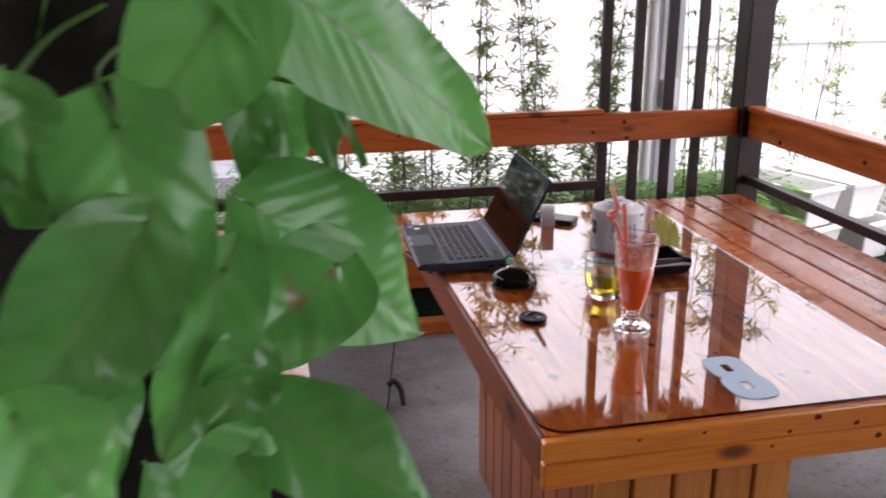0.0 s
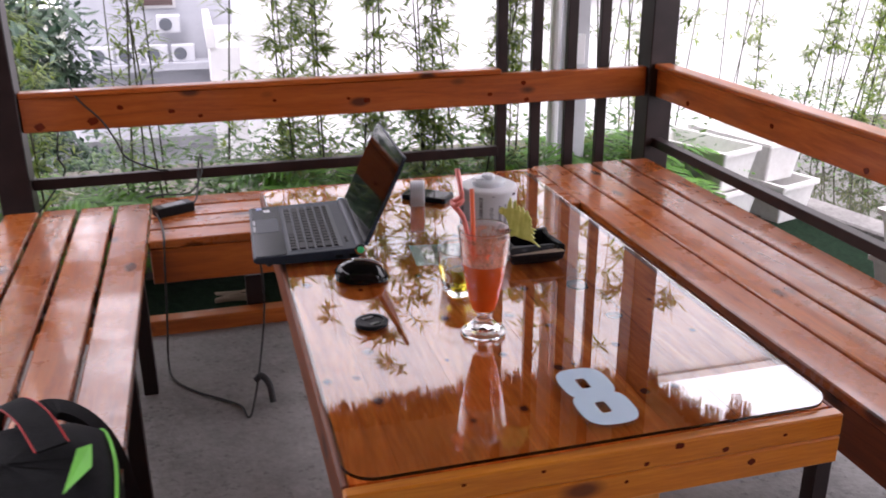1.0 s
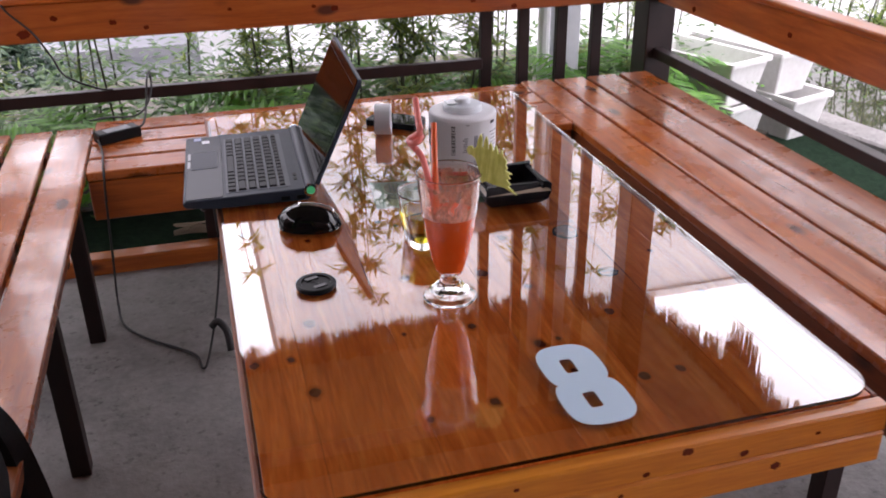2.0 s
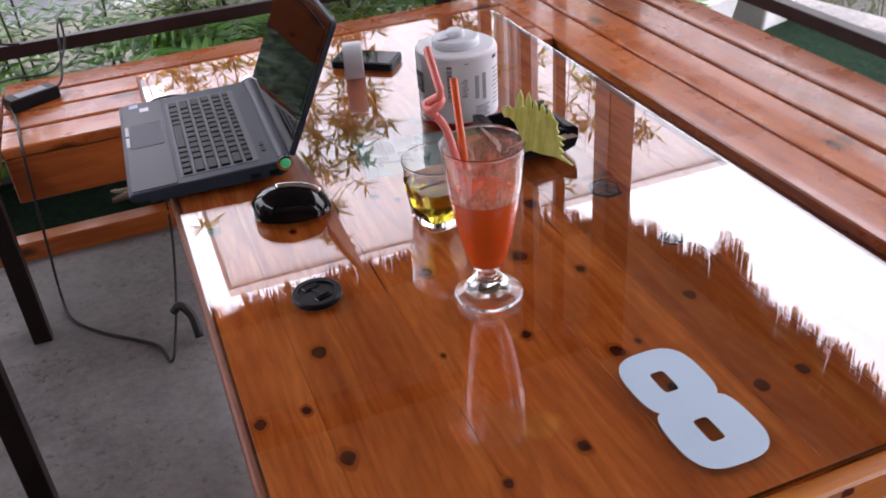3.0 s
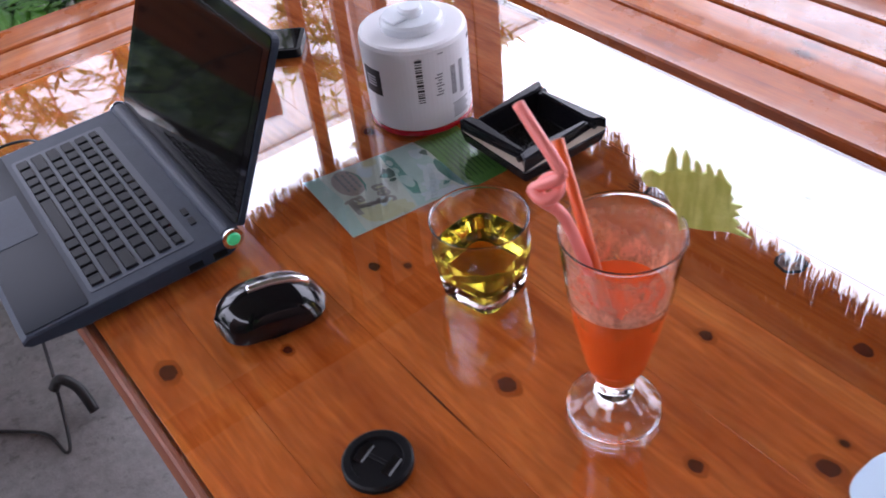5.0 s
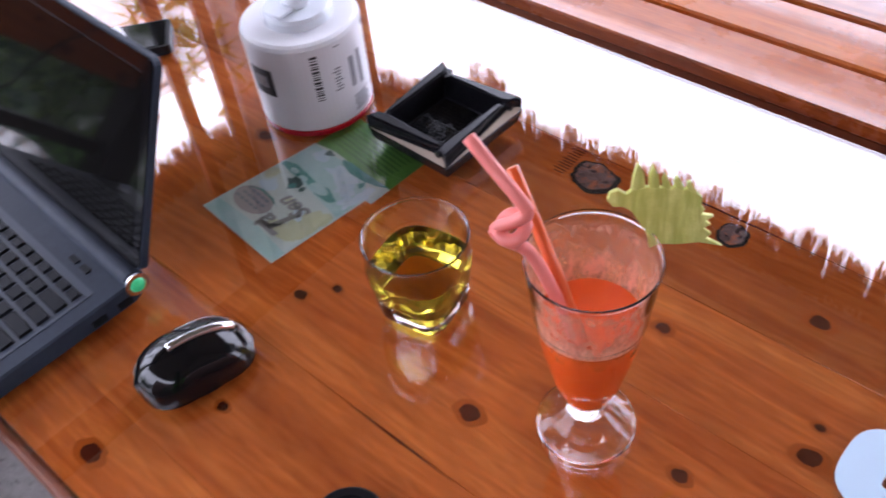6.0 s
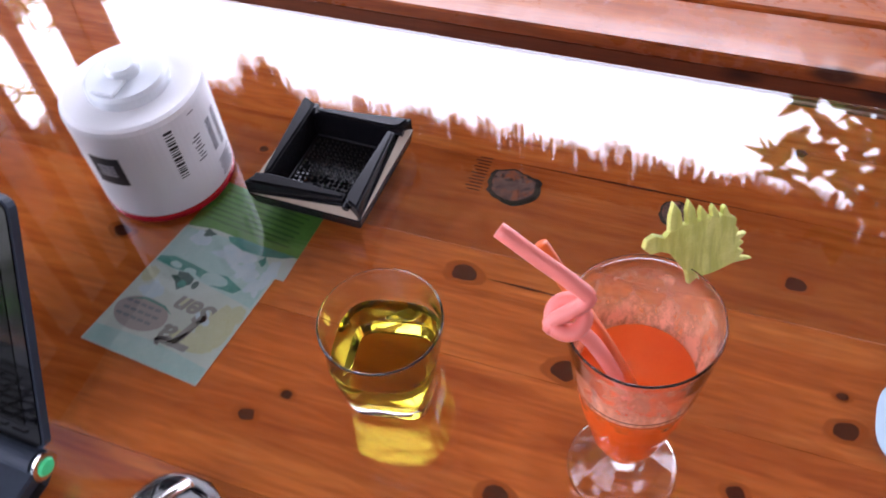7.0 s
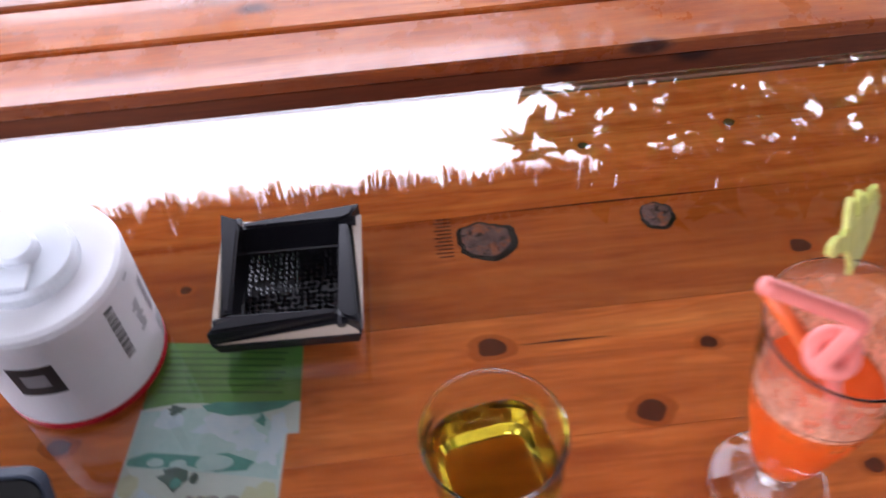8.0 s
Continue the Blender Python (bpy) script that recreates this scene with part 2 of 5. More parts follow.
def tube(points, radius, seg=8, bm=None, taper=None):
    """A round tube along points; taper(f) scales the radius."""
    bm = bm or bmesh.new()
    pts = [Vector(p) for p in points]
    rings, up = [], Vector((0, 0, 1))
    for i, p in enumerate(pts):
        d = (pts[min(i + 1, len(pts) - 1)] - pts[max(i - 1, 0)]).normalized()
        side = d.cross(up)
        if side.length < 0.05:
            side = d.cross(Vector((1, 0, 0)))
        side.normalize()
        other = side.cross(d)
        r = radius * (taper(i / (len(pts) - 1)) if taper else 1)
        rings.append([bm.verts.new(p + r * (math.cos(2 * math.pi * k / seg) * side + math.sin(2 * math.pi * k / seg) * other)) for k in range(seg)])
    for a, b in zip(rings, rings[1:]):
        for k in range(seg):
            bm.faces.new((a[k], a[(k + 1) % seg], b[(k + 1) % seg], b[k]))
    bm.faces.new(rings[0][::-1])
    bm.faces.new(rings[-1])
    return bm


def smooth_path(points, steps=8):
    """A Catmull-Rom line through the points."""
    p = [Vector(q) for q in points]
    p = [p[0] * 2 - p[1]] + p + [p[-1] * 2 - p[-2]]
    out = []
    for i in range(1, len(p) - 2):
        for s in range(steps):
            t = s / steps
            a, b, c, d = p[i - 1], p[i], p[i + 1], p[i + 2]
            out.append(0.5 * (2 * b + (c - a) * t + (2 * a - 5 * b + 4 * c - d) * t * t + (3 * b - a - 3 * c + d) * t ** 3))
    out.append(p[-2])
    return out


def slab(outline, z0, z1, bm=None):
    """A flat plate with the given outline (counter-clockwise)."""
    bm = bm or bmesh.new()
    low = [bm.verts.new((x, y, z0)) for x, y in outline]
    top = [bm.verts.new((x, y, z1)) for x, y in outline]
    bm.faces.new(low[::-1])
    bm.faces.new(top)
    for i in range(len(outline)):
        j = (i + 1) % len(outline)
        bm.faces.new((low[i], low[j], top[j], top[i]))
    return bm


def round_rect(x0, y0, x1, y1, r, n=6):
    out = []
    for cx, cy, a0 in ((x1 - r, y0 + r, -90), (x1 - r, y1 - r, 0), (x0 + r, y1 - r, 90), (x0 + r, y0 + r, 180)):
        for i in range(n + 1):
            a = radians(a0 + 90 * i / n)
            out.append((cx + r * math.cos(a), cy + r * math.sin(a)))
    return out


def mesh_of(name, bm, mat, smooth=False):
    me = bpy.data.meshes.new(name)
    bm.normal_update()
    bm.to_mesh(me)
    bm.free()
    me.materials.append(mat)
    if smooth:
        me.shade_smooth()
    return me


def part(name, bm, mat, parent, label="", smooth=False, at=None):
    ob = new(name, bm if isinstance(bm, bpy.types.Mesh) else mesh_of(name, bm, mat, smooth))
    ob.parent = parent
    if at is not None:
        ob.matrix_basis = at
    return tagged(ob, label)


def thing(name, label, category, at=None, group="", kind=""):
    ob = new(name)
    ob.empty_display_size = 0.05
    if at is not None:
        ob.matrix_basis = at
    return tagged(ob, label, category, group, kind)


def solid(name, bm, mat, label, category, group="", kind="", smooth=False, at=None):
    ob = new(name, mesh_of(name, bm, mat, smooth))
    if at is not None:
        ob.matrix_basis = at
    return tagged(ob, label, category, group, kind)


# ---- setting ----
solid("ground", box_mesh(-60, -60, -4.3, 60, 60, -4.0), SOIL, "pale grey ground of the street far below the terrace", "ground", kind="structure")
solid("terrace_turf", box_mesh(-6, -6, -0.40, 7, 2.70, -0.03), TURF, "green artificial turf round the concrete pavilion floor", "turf", kind="structure")
solid("planting_bed", box_mesh(-6, 2.702, -0.40, 7, 4.6, -0.02), BED, "pale dry soil bed under the bamboo", "soil", kind="structure")
solid("floor", box_mesh(-3.2, -4.0, -0.25, 1.72, 2.058, 0.0), CONCRETE, "grey worn concrete floor of the pavilion", "floor", kind="structure")
solid("floor_sill", box_mesh(-3.2, 2.060, -0.03, 1.72, 2.130, 0.055, 0.006), RAIL_X, "brown timber sill along the floor's edge", "sill", kind="structure")

# Unseen wall, added to keep open-sky light from flooding in at the south.
solid("wall_south", box_mesh(-3.4, -4.12, -0.03, 3.2, -4.0, 3.3), DARK_BOARD, "plain dark brown wall out of view that dims the pavilion", "wall", kind="structure")
# Brown backdrop for the laptop screen's reflection, sized to hold back western light.
solid("wall_west", box_mesh(-3.4, -3.998, -0.03, -3.28, 1.2, 3.3), DARK_BOARD, "plain dark brown wall out of view that dims the pavilion", "wall", kind="structure")

# ---- table ----
TX0, TX1, TY0, TY1 = -0.036, 0.757, -0.016, 1.455
table = thing("table", "varnished orange pine table with a glass plate on top", "table")
ends = [TX0, 0.040, 0.180, 0.352, 0.473, 0.594, 0.690, TX1]
for i in range(7):
    part("plank", box_mesh(ends[i] + 0.0002, TY0 + 0.002, 0.655, ends[i + 1] - 0.0002, TY1, 0.697, 0.0004), WOOD_TOP, table)
for y, mat in ((TY0 - 0.012, FASCIA), (TY1, RAIL_X)):
    part("fascia", box_mesh(TX0 - 0.011, y - 0.012, 0.655, TX1 + 0.011, y + 0.012, 0.6965, 0.003), mat, table)
    part("fascia", box_mesh(TX0 - 0.011, y - 0.0125, 0.605, TX1 + 0.011, y + 0.0125, 0.6545, 0.003), mat, table)
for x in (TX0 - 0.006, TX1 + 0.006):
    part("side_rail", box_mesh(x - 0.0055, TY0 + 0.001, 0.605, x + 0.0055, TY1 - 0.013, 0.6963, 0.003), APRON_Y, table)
for i in range(5):
    x = 0.10 + 0.088 * i
    part("leg_board", box_mesh(x, 0.10, 0.0, x + 0.080, 0.125, 0.604, 0.003), PANEL, table, "pale upright pine board")
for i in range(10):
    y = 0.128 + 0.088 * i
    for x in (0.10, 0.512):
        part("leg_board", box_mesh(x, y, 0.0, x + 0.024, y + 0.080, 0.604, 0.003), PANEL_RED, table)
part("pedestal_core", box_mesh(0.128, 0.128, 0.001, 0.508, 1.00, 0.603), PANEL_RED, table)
KNOTS = [(0.0666, 0.3754, 12), (0.0487, 0.1973, 11), (0.0274, 0.2840, 7), (0.5160, 0.2790, 10), (0.3000, 0.2980, 8), (0.4250, 0.3900, 8), (0.4880, 0.1065, 11),
         (0.5440, 0.1085, 9), (0.3800, 0.2235, 11), (0.2730, 0.1090, 9), (0.4010, 0.1446, 7), (0.3667, 0.4540, 13), (-0.0234, 0.2840, 9), (0.1970, 0.3045, 4),
         (0.4113, 0.2290, 5), (0.2423, 0.7040, 8), (0.2705, 0.6790, 6), (0.1040, 0.6620, 6), (0.4430, 0.5730, 13), (0.2401, 0.4753, 11), (0.6850, 0.2940, 7),
         (0.6730, 0.4490, 6), (0.3920, 0.9330, 10), (0.5400, 0.8430, 6), (-0.0040, 0.7190, 12), (0.1820, 0.0963, 7)]


def blob(cx, cy, r, z, n=14, long=1.25):
    bm = bmesh.new()
    w = [1 + 0.24 * noise.noise((cx * 90 + math.cos(6.283 * i / n), cy * 90 + math.sin(6.283 * i / n), 0)) + 0.16 * noise.noise((cx * 50 + 3 * math.cos(6.283 * i / n), cy * 50 + 3 * math.sin(6.283 * i / n), 5)) for i in range(n)]
    ring = [bm.verts.new((cx + r * w[i] * math.cos(2 * math.pi * i / n), cy + long * r * w[i] * math.sin(2 * math.pi * i / n), z)) for i in range(n)]
    bm.faces.new(ring)
    return bm


CHAR = material("charred_knot_rim", (0.022, 0.018, 0.018), 0.1, spec=0.16)
KNOT_RING = material("reddish_knot_ring", (0.55, 0.110, 0.014), 0.1, spec=0.16)
for x, y, r in KNOTS:
    part("knot_ring", blob(x, y, r * 0.00112, 0.69715, 20, 1.5), KNOT_RING, table)
    part("knot", blob(x, y, r * 0.00076, 0.6974, 20), KNOT, table)
for x, y, q in ((0.561, 0.562, 0.0245), (0.570, 0.398, 0.0165)):
    part("knot", blob(x, y, q, 0.6974, 28, 1.1), CHAR, table)
    part("knot_filling", blob(x + 0.0012, y + 0.0008, q * 0.84, 0.6977, 28, 1.04), KNOT_GREY, table, "grey filled knot")
for i in range(11):
    part("finger_joint", box_mesh(0.546 + 0.0046 * i, 0.594, 0.6972, 0.5476 + 0.0046 * i, 0.608 + 0.003 * (i % 2), 0.6975), KNOT, table)
for x, y0, y1 in ((0.179, 0.44, 0.57), (0.442, 0.47, 0.55), (0.5945, 0.30, 0.57)):
    part("crack", slab([(x - 0.0006, y0), (x + 0.0012, (y0 + y1) / 2), (x, y1), (x - 0.0012, (y0 + y1) / 2)], 0.6972, 0.6975), KNOT, table)
glass_top = solid("glass_plate", slab(round_rect(-0.041, -0.017, 0.768, 1.44, 0.05, 8), 0.6990, 0.7050), PANE, "clear glass plate with rounded corners lying on the table", "glass plate")
glass_top.visible_shadow = False


# ---- table number ----
def number_loop(x, y, cy, w, h, sign):
    bm = bmesh.new()
    seam, n = 0.1255, 48
    outer, inner = [], []
    for i in range(n):
        a = 2 * math.pi * i / n
        c, s = math.cos(a), math.sin(a)
        k = (abs(c) ** 3.0 + abs(s) ** 3.0) ** (-1 / 3.0)
        py = cy + h * k * s
        py = max(py, seam) if sign > 0 else min(py, seam)
        outer.append((x + w * k * c, y + py))
        k = (abs(c) ** 6 + abs(s) ** 6) ** (-1 / 6)
        inner.append((x - 0.004 + 0.009 * k * c, y + cy + 0.017 * k * s))
    lo = [[bm.verts.new((*p, 0.0003)) for p in q] for q in (outer, inner)]
    hi = [[bm.verts.new((*p, 0.0012)) for p in q] for q in (outer, inner)]
    for i in range(n):
        j = (i + 1) % n
        bm.faces.new((hi[0][i], hi[0][j], hi[1][j], hi[1][i]))
        bm.faces.new((lo[0][i], lo[0][j], hi[0][j], hi[0][i]))
        bm.faces.new((lo[1][j], lo[1][i], hi[1][i], hi[1][j]))
    return bm


NUMBER = material("pale_blue_film", (0.52, 0.66, 0.79), 0.4)
sign = thing("number_sign", "pale blue numeral eight stuck on the glass plate", "number", at=pose(0.3985, -0.0150, 0.705))
part("upper_loop", number_loop(0, 0, 0.1665, 0.044, 0.052, 1), NUMBER, sign)
part("lower_loop", number_loop(0, 0, 0.086, 0.047, 0.052, -1), NUMBER, sign)


# ---- benches ----
def bench(name, label, planks_y, x0, y0, x1, y1, count, front, top=0.47):
    """Slatted bench. planks_y: planks run along y; front: the side(s) with an apron."""
    b = thing(name, label, "bench")
    gap, span = 0.014, (x1 - x0) if planks_y else (y1 - y0)
    w = (span - gap * (count - 1)) / count
    for i in range(count):
        a = (x0 if planks_y else y0) + i * (w + gap)
        dz = random.uniform(-0.0015, 0.0015)
        if planks_y:
            bm = box_mesh(a, y0, top - 0.028 + dz, a + w, y1 + random.uniform(-0.012, 0.0), top + dz, 0.004)
        else:
            bm = box_mesh(x0, a, top - 0.028 + dz, x1, a + w, top + dz, 0.004)
        part("plank", bm, WOOD_Y if planks_y else WOOD_X, b)
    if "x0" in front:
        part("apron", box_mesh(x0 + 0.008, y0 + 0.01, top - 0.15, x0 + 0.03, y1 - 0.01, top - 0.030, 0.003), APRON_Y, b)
    if "x1" in front:
        part("apron", box_mesh(x1 - 0.03, y0 + 0.01, top - 0.10, x1 - 0.008, y1 - 0.01, top - 0.030, 0.003), RAIL_Y, b)
    if "y0" in front:
        part("apron", box_mesh(x0 + 0.001, y0 + 0.004, top - 0.15, x1 - 0.001, y0 + 0.028, top - 0.030, 0.003), RAIL_X, b)
    return b


def steel_legs(b, spots, top=0.44, w=0.022):
    for x, y in spots:
        part("leg", box_mesh(x - w, y - w, 0.0, x + w, y + w, top, 0.002), STEEL, b, "brown painted steel leg")


right_bench = bench("slatted_bench", "glossy varnished pine bench with steel legs beside the railing", True, 1.108, -1.30, 1.625, 2.27, 4, "x0")
steel_legs(right_bench, [(1.165, -0.6), (1.165, 0.45), (1.165, 1.5), (1.58, -0.6), (1.58, 0.45), (1.58, 1.5)])
for y in (-0.9, 0.0, 0.9, 1.8):
    part("crossbar", box_mesh(1.148, y - 0.02, 0.400, 1.61, y + 0.02, 0.440), STEEL, right_bench)
left_bench = bench("slatted_bench", "glossy varnished pine bench holding a black backpack", True, -0.890, -0.60, -0.398, 2.20, 4, "")
steel_legs(left_bench, [(-0.432, -0.2), (-0.432, 1.03), (-0.432, 1.635), (-0.85, -0.2), (-0.85, 1.03), (-0.85, 1.635)])
for y in (-0.3, 0.5, 1.32, 2.05):
    part("crossbar", box_mesh(-0.875, y - 0.02, 0.400, -0.411, y + 0.02, 0.440), STEEL, left_bench)
back_bench = bench("slatted_bench", "varnished pine corner bench running behind the table", False, -0.394, 1.765, 1.105, 2.24, 4, "y0")
steel_legs(back_bench, [(0.75, 2.19), (1.05, 2.10)])

# ---- railing and posts ----
def post(name, x, y, half, z1, label):
    return solid(name, box_mesh(x - half, y - half, -0.03, x + half, y + half, z1, 0.004), STEEL, label, "post", kind="structure")


post("corner_post", 1.69, 2.36, 0.058, 2.75, "thick brown painted steel corner post")
post("side_post", -0.865, 2.36, 0.055, 2.75, "thick brown painted steel post")
post("front_post", 1.75, -2.0, 0.055, 2.75, "thick brown painted steel post")
post("front_post", -1.05, -2.0, 0.055, 2.75, "thick brown painted steel post")
screen = thing("slat_screen", "row of four thin brown steel uprights beside the corner post", "screen")
for x in (1.005, 1.155, 1.308, 1.453):
    part("slat", box_mesh(x - 0.021, 2.365, -0.03, x + 0.021, 2.395, 2.70, 0.002), STEEL, screen)
back_rail = thing("back_railing", "varnished pine handrail on a brown steel lower bar", "railing", kind="structure")
part("rail", box_mesh(-0.808, 2.325, 0.724, 1.63, 2.362, 0.848, 0.004), RAIL_X, back_rail)
part("rail_cap", box_mesh(-0.808, 2.318, 0.8485, 0.985, 2.375, 0.868, 0.004), RAIL_X, back_rail)
part("lower_bar", box_mesh(-0.81, 2.345, 0.506, 0.984, 2.375, 0.546, 0.002), STEEL, back_rail)
side_rail = thing("side_railing", "varnished pine handrail on a brown steel lower bar", "railing", kind="structure")
part("rail", box_mesh(1.665, -1.94, 0.722, 1.703, 2.30, 0.840, 0.004), RAIL_Y, side_rail)
part("rail_cap", box_mesh(1.650, -1.94, 0.8405, 1.722, 2.30, 0.862, 0.005), RAIL_Y, side_rail)
part("lower_bar", box_mesh(1.665, -1.94, 0.508, 1.705, 2.30, 0.546, 0.002), STEEL, side_rail)

def wall_knot(parent, x, y, z, q, axis):
    """A dark knot on an upright face that looks along -axis."""
    n = 12
    pts = [(q * (1.3 + 0.2 * math.sin(3 * k + x * 40)) * math.cos(6.283 * k / n), q * (1 + 0.2 * math.cos(2 * k + z * 70)) * math.sin(6.283 * k / n)) for k in range(n)]
    bm = bmesh.new()
    bm.faces.new([bm.verts.new((x + a, y, z + b) if axis == "y" else (x, y - a, z + b)) for a, b in pts])
    part("knot", bm, KNOT, parent)


for x, z, q in ((-0.471, 0.799, 9), (-0.294, 0.775, 9), (-0.569, 0.755, 15), (-0.192, 0.752, 7), (0.083, 0.793, 6), (0.365, 0.785, 6), (0.437, 0.774, 10), (0.939, 0.769, 8), (1.081, 0.808, 9), (1.096, 0.739, 9), (-0.75, 0.745, 14)):
    wall_knot(back_rail, x, 2.3243, z, q * 0.001, "y")
for y, z, q in ((2.036, 0.745, 10), (1.487, 0.775, 9), (1.019, 0.745, 10), (0.4, 0.77, 8)):
    wall_knot(side_rail, 1.6643, y, z, q * 0.001, "x")
for x, z, q in ((0.472, 0.689, 6), (0.418, 0.666, 4), (0.386, 0.640, 3), (0.249, 0.684, 3), (0.554, 0.668, 5), (0.604, 0.636, 6), (0.126, 0.684, 3), (0.66, 0.676, 3)):
    wall_knot(table, x, TY0 - 0.0248, z, q * 0.001, "y")
for x, z in ((0.16, 0.55), (0.34, 0.52), (0.52, 0.56), (0.43, 0.40)):
    wall_knot(table, x, 0.0992, z, 0.008, "y")

# ---- roof ----
RX0, RX1, RY0, RY1, EZ, HZ = -1.75, 2.18, -2.7, 3.02, 2.50, 3.75
roof = thing("thatched_roof", "hipped roof of dry thatch over the pavilion", "roof", kind="structure")
bm = bmesh.new()
for up in (0.0, 0.18):
    c = [bm.verts.new(p) for p in ((RX0, RY0, EZ + up), (RX1, RY0, EZ + up), (RX1, RY1, EZ + up), (RX0, RY1, EZ + up))]
    a, b = bm.verts.new((0.2, -0.9, HZ + up)), bm.verts.new((0.2, 1.2, HZ + up))
    for f in ((c[0], c[1], a), (c[1], c[2], b, a), (c[2], c[3], b), (c[3], c[0], a, b)):
        bm.faces.new(f)
part("thatch", bm, THATCH, roof)
bm = bmesh.new()


def blade(x, y, z, ln, w, ax, ay, lean):
    p = Vector((x, y, z))
    side, tip = Vector((ax, ay, 0)) * w, Vector((ax * lean, ay * lean, -ln))
    q = [bm.verts.new(v) for v in (p - side, p + side, p + tip + side * 0.35, p + tip - side * 0.35)]
    bm.faces.new(q)


rng = random.Random(5)


def hang(lo, hi, mean, key, put):
    """Uneven clumps of straw ends along an eave; mean gives their length."""
    f = lo
    while f < hi:
        put(f, max(0.03, mean(f) - 0.040 + 0.045 * noise.noise((f * 2.5, key, 3)) + 0.03 * noise.noise((f * 9, key + 2, 3)) + rng.uniform(-0.020, 0.014)), 0.0065, 0.0)
        f += 0.004
    f = lo
    while f < hi:
        step = rng.choice((0.015, 0.03, 0.05, 0.07, 0.10))
        long = mean(f) + 0.045 * noise.noise((f * 2.5, key, 3)) + 0.03 * noise.noise((f * 9, key + 2, 3)) + rng.uniform(-0.030, 0.024)
        lean = rng.uniform(-0.02, 0.02)
        for _ in range(int(step / 0.0032) + 2):
            put(f + rng.uniform(0, step), max(0.04, long + rng.uniform(-0.014, 0.012)), rng.uniform(0.003, 0.007), lean + rng.uniform(-0.008, 0.008))
        if rng.random() < 0.30:
            put(f + rng.uniform(0, step), long + rng.uniform(0.02, 0.065), rng.uniform(0.0022, 0.0045), rng.uniform(-0.06, 0.06))
        f += step


def east_straw(f):
    return 0.264 + float(np.interp(f, (1.92, 2.00, 2.05, 2.12, 2.20, 2.28, 2.44, 2.63, 2.80, 3.0), (0.0, -0.015, 0.09, 0.11, 0.07, -0.04, -0.09, -0.12, -0.17, -0.20)))


def north_straw(f):
    return 0.172 + float(np.interp(f, (0.25, 0.60, 0.90, 1.70, 1.90), (-0.03, 0.02, 0.04, 0.04, -0.05)))


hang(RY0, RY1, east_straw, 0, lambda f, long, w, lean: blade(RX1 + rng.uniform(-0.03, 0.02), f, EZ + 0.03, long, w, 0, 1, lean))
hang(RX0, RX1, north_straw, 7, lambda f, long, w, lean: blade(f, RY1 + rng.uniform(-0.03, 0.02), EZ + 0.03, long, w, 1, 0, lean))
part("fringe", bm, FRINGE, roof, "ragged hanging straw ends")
for y in (2.36, -2.0):
    part("beam", box_mesh(-1.1, y - 0.05, 2.55, 1.75, y + 0.05, 2.65), STEEL, roof)

# ---- surroundings ----
house = thing("white_house", "tall white plastered house across the lane", "house", at=pose(0, 8.5, 0))
part("wall", box_mesh(0.45, 0.0, -4.0, 26, 6, 5.85), PLASTER, house)
part("ledge", box_mesh(3.6, -0.10, 0.55, 26, -0.004, 0.75), PLASTER, house)
part("roof_edge", box_mesh(0.40, -0.05, 5.851, 26, 6, 5.95), PLASTER, house)
for i in range(5):
    w = part("window", box_mesh(5.5 + 3.2 * i, -0.03, 1.6, 6.9 + 3.2 * i, -0.003, 3.1), PLASTER, house)
    part("pane", box_mesh(5.6 + 3.2 * i, -0.036, 1.7, 6.8 + 3.2 * i, -0.0305, 3.0), GREY_ROOF, w)


# ---- plants ----
def leaf_into(vs, fs, p, d, n, ln, w, droop=0.25):
    d = d.normalized()
    s = d.cross(n)
    s = s.normalized() if s.length > 1e-4 else Vector((1, 0, 0))
    k = len(vs)
    tip = p + d * ln - Vector((0, 0, droop * ln))
    mid = p + d * ln * 0.42 - Vector((0, 0, droop * ln * 0.2))
    vs.extend((p, mid + s * w - Vector((0, 0, w * 0.3)), tip, mid - s * w - Vector((0, 0, w * 0.3)), mid))
    fs.extend(((k, k + 1, k + 4), (k + 1, k + 2, k + 4), (k + 2, k + 3, k + 4), (k + 3, k, k + 4)))


def leaf_mesh(name, vs, fs, mat):
    me = bpy.data.meshes.new(name)
    me.from_pydata([tuple(v) for v in vs], [], fs)
    me.materials.append(mat)
    return me


def rnd_dir(r, up=0.0):
    a = r.uniform(0, 2 * math.pi)
    return Vector((math.cos(a), math.sin(a), up))


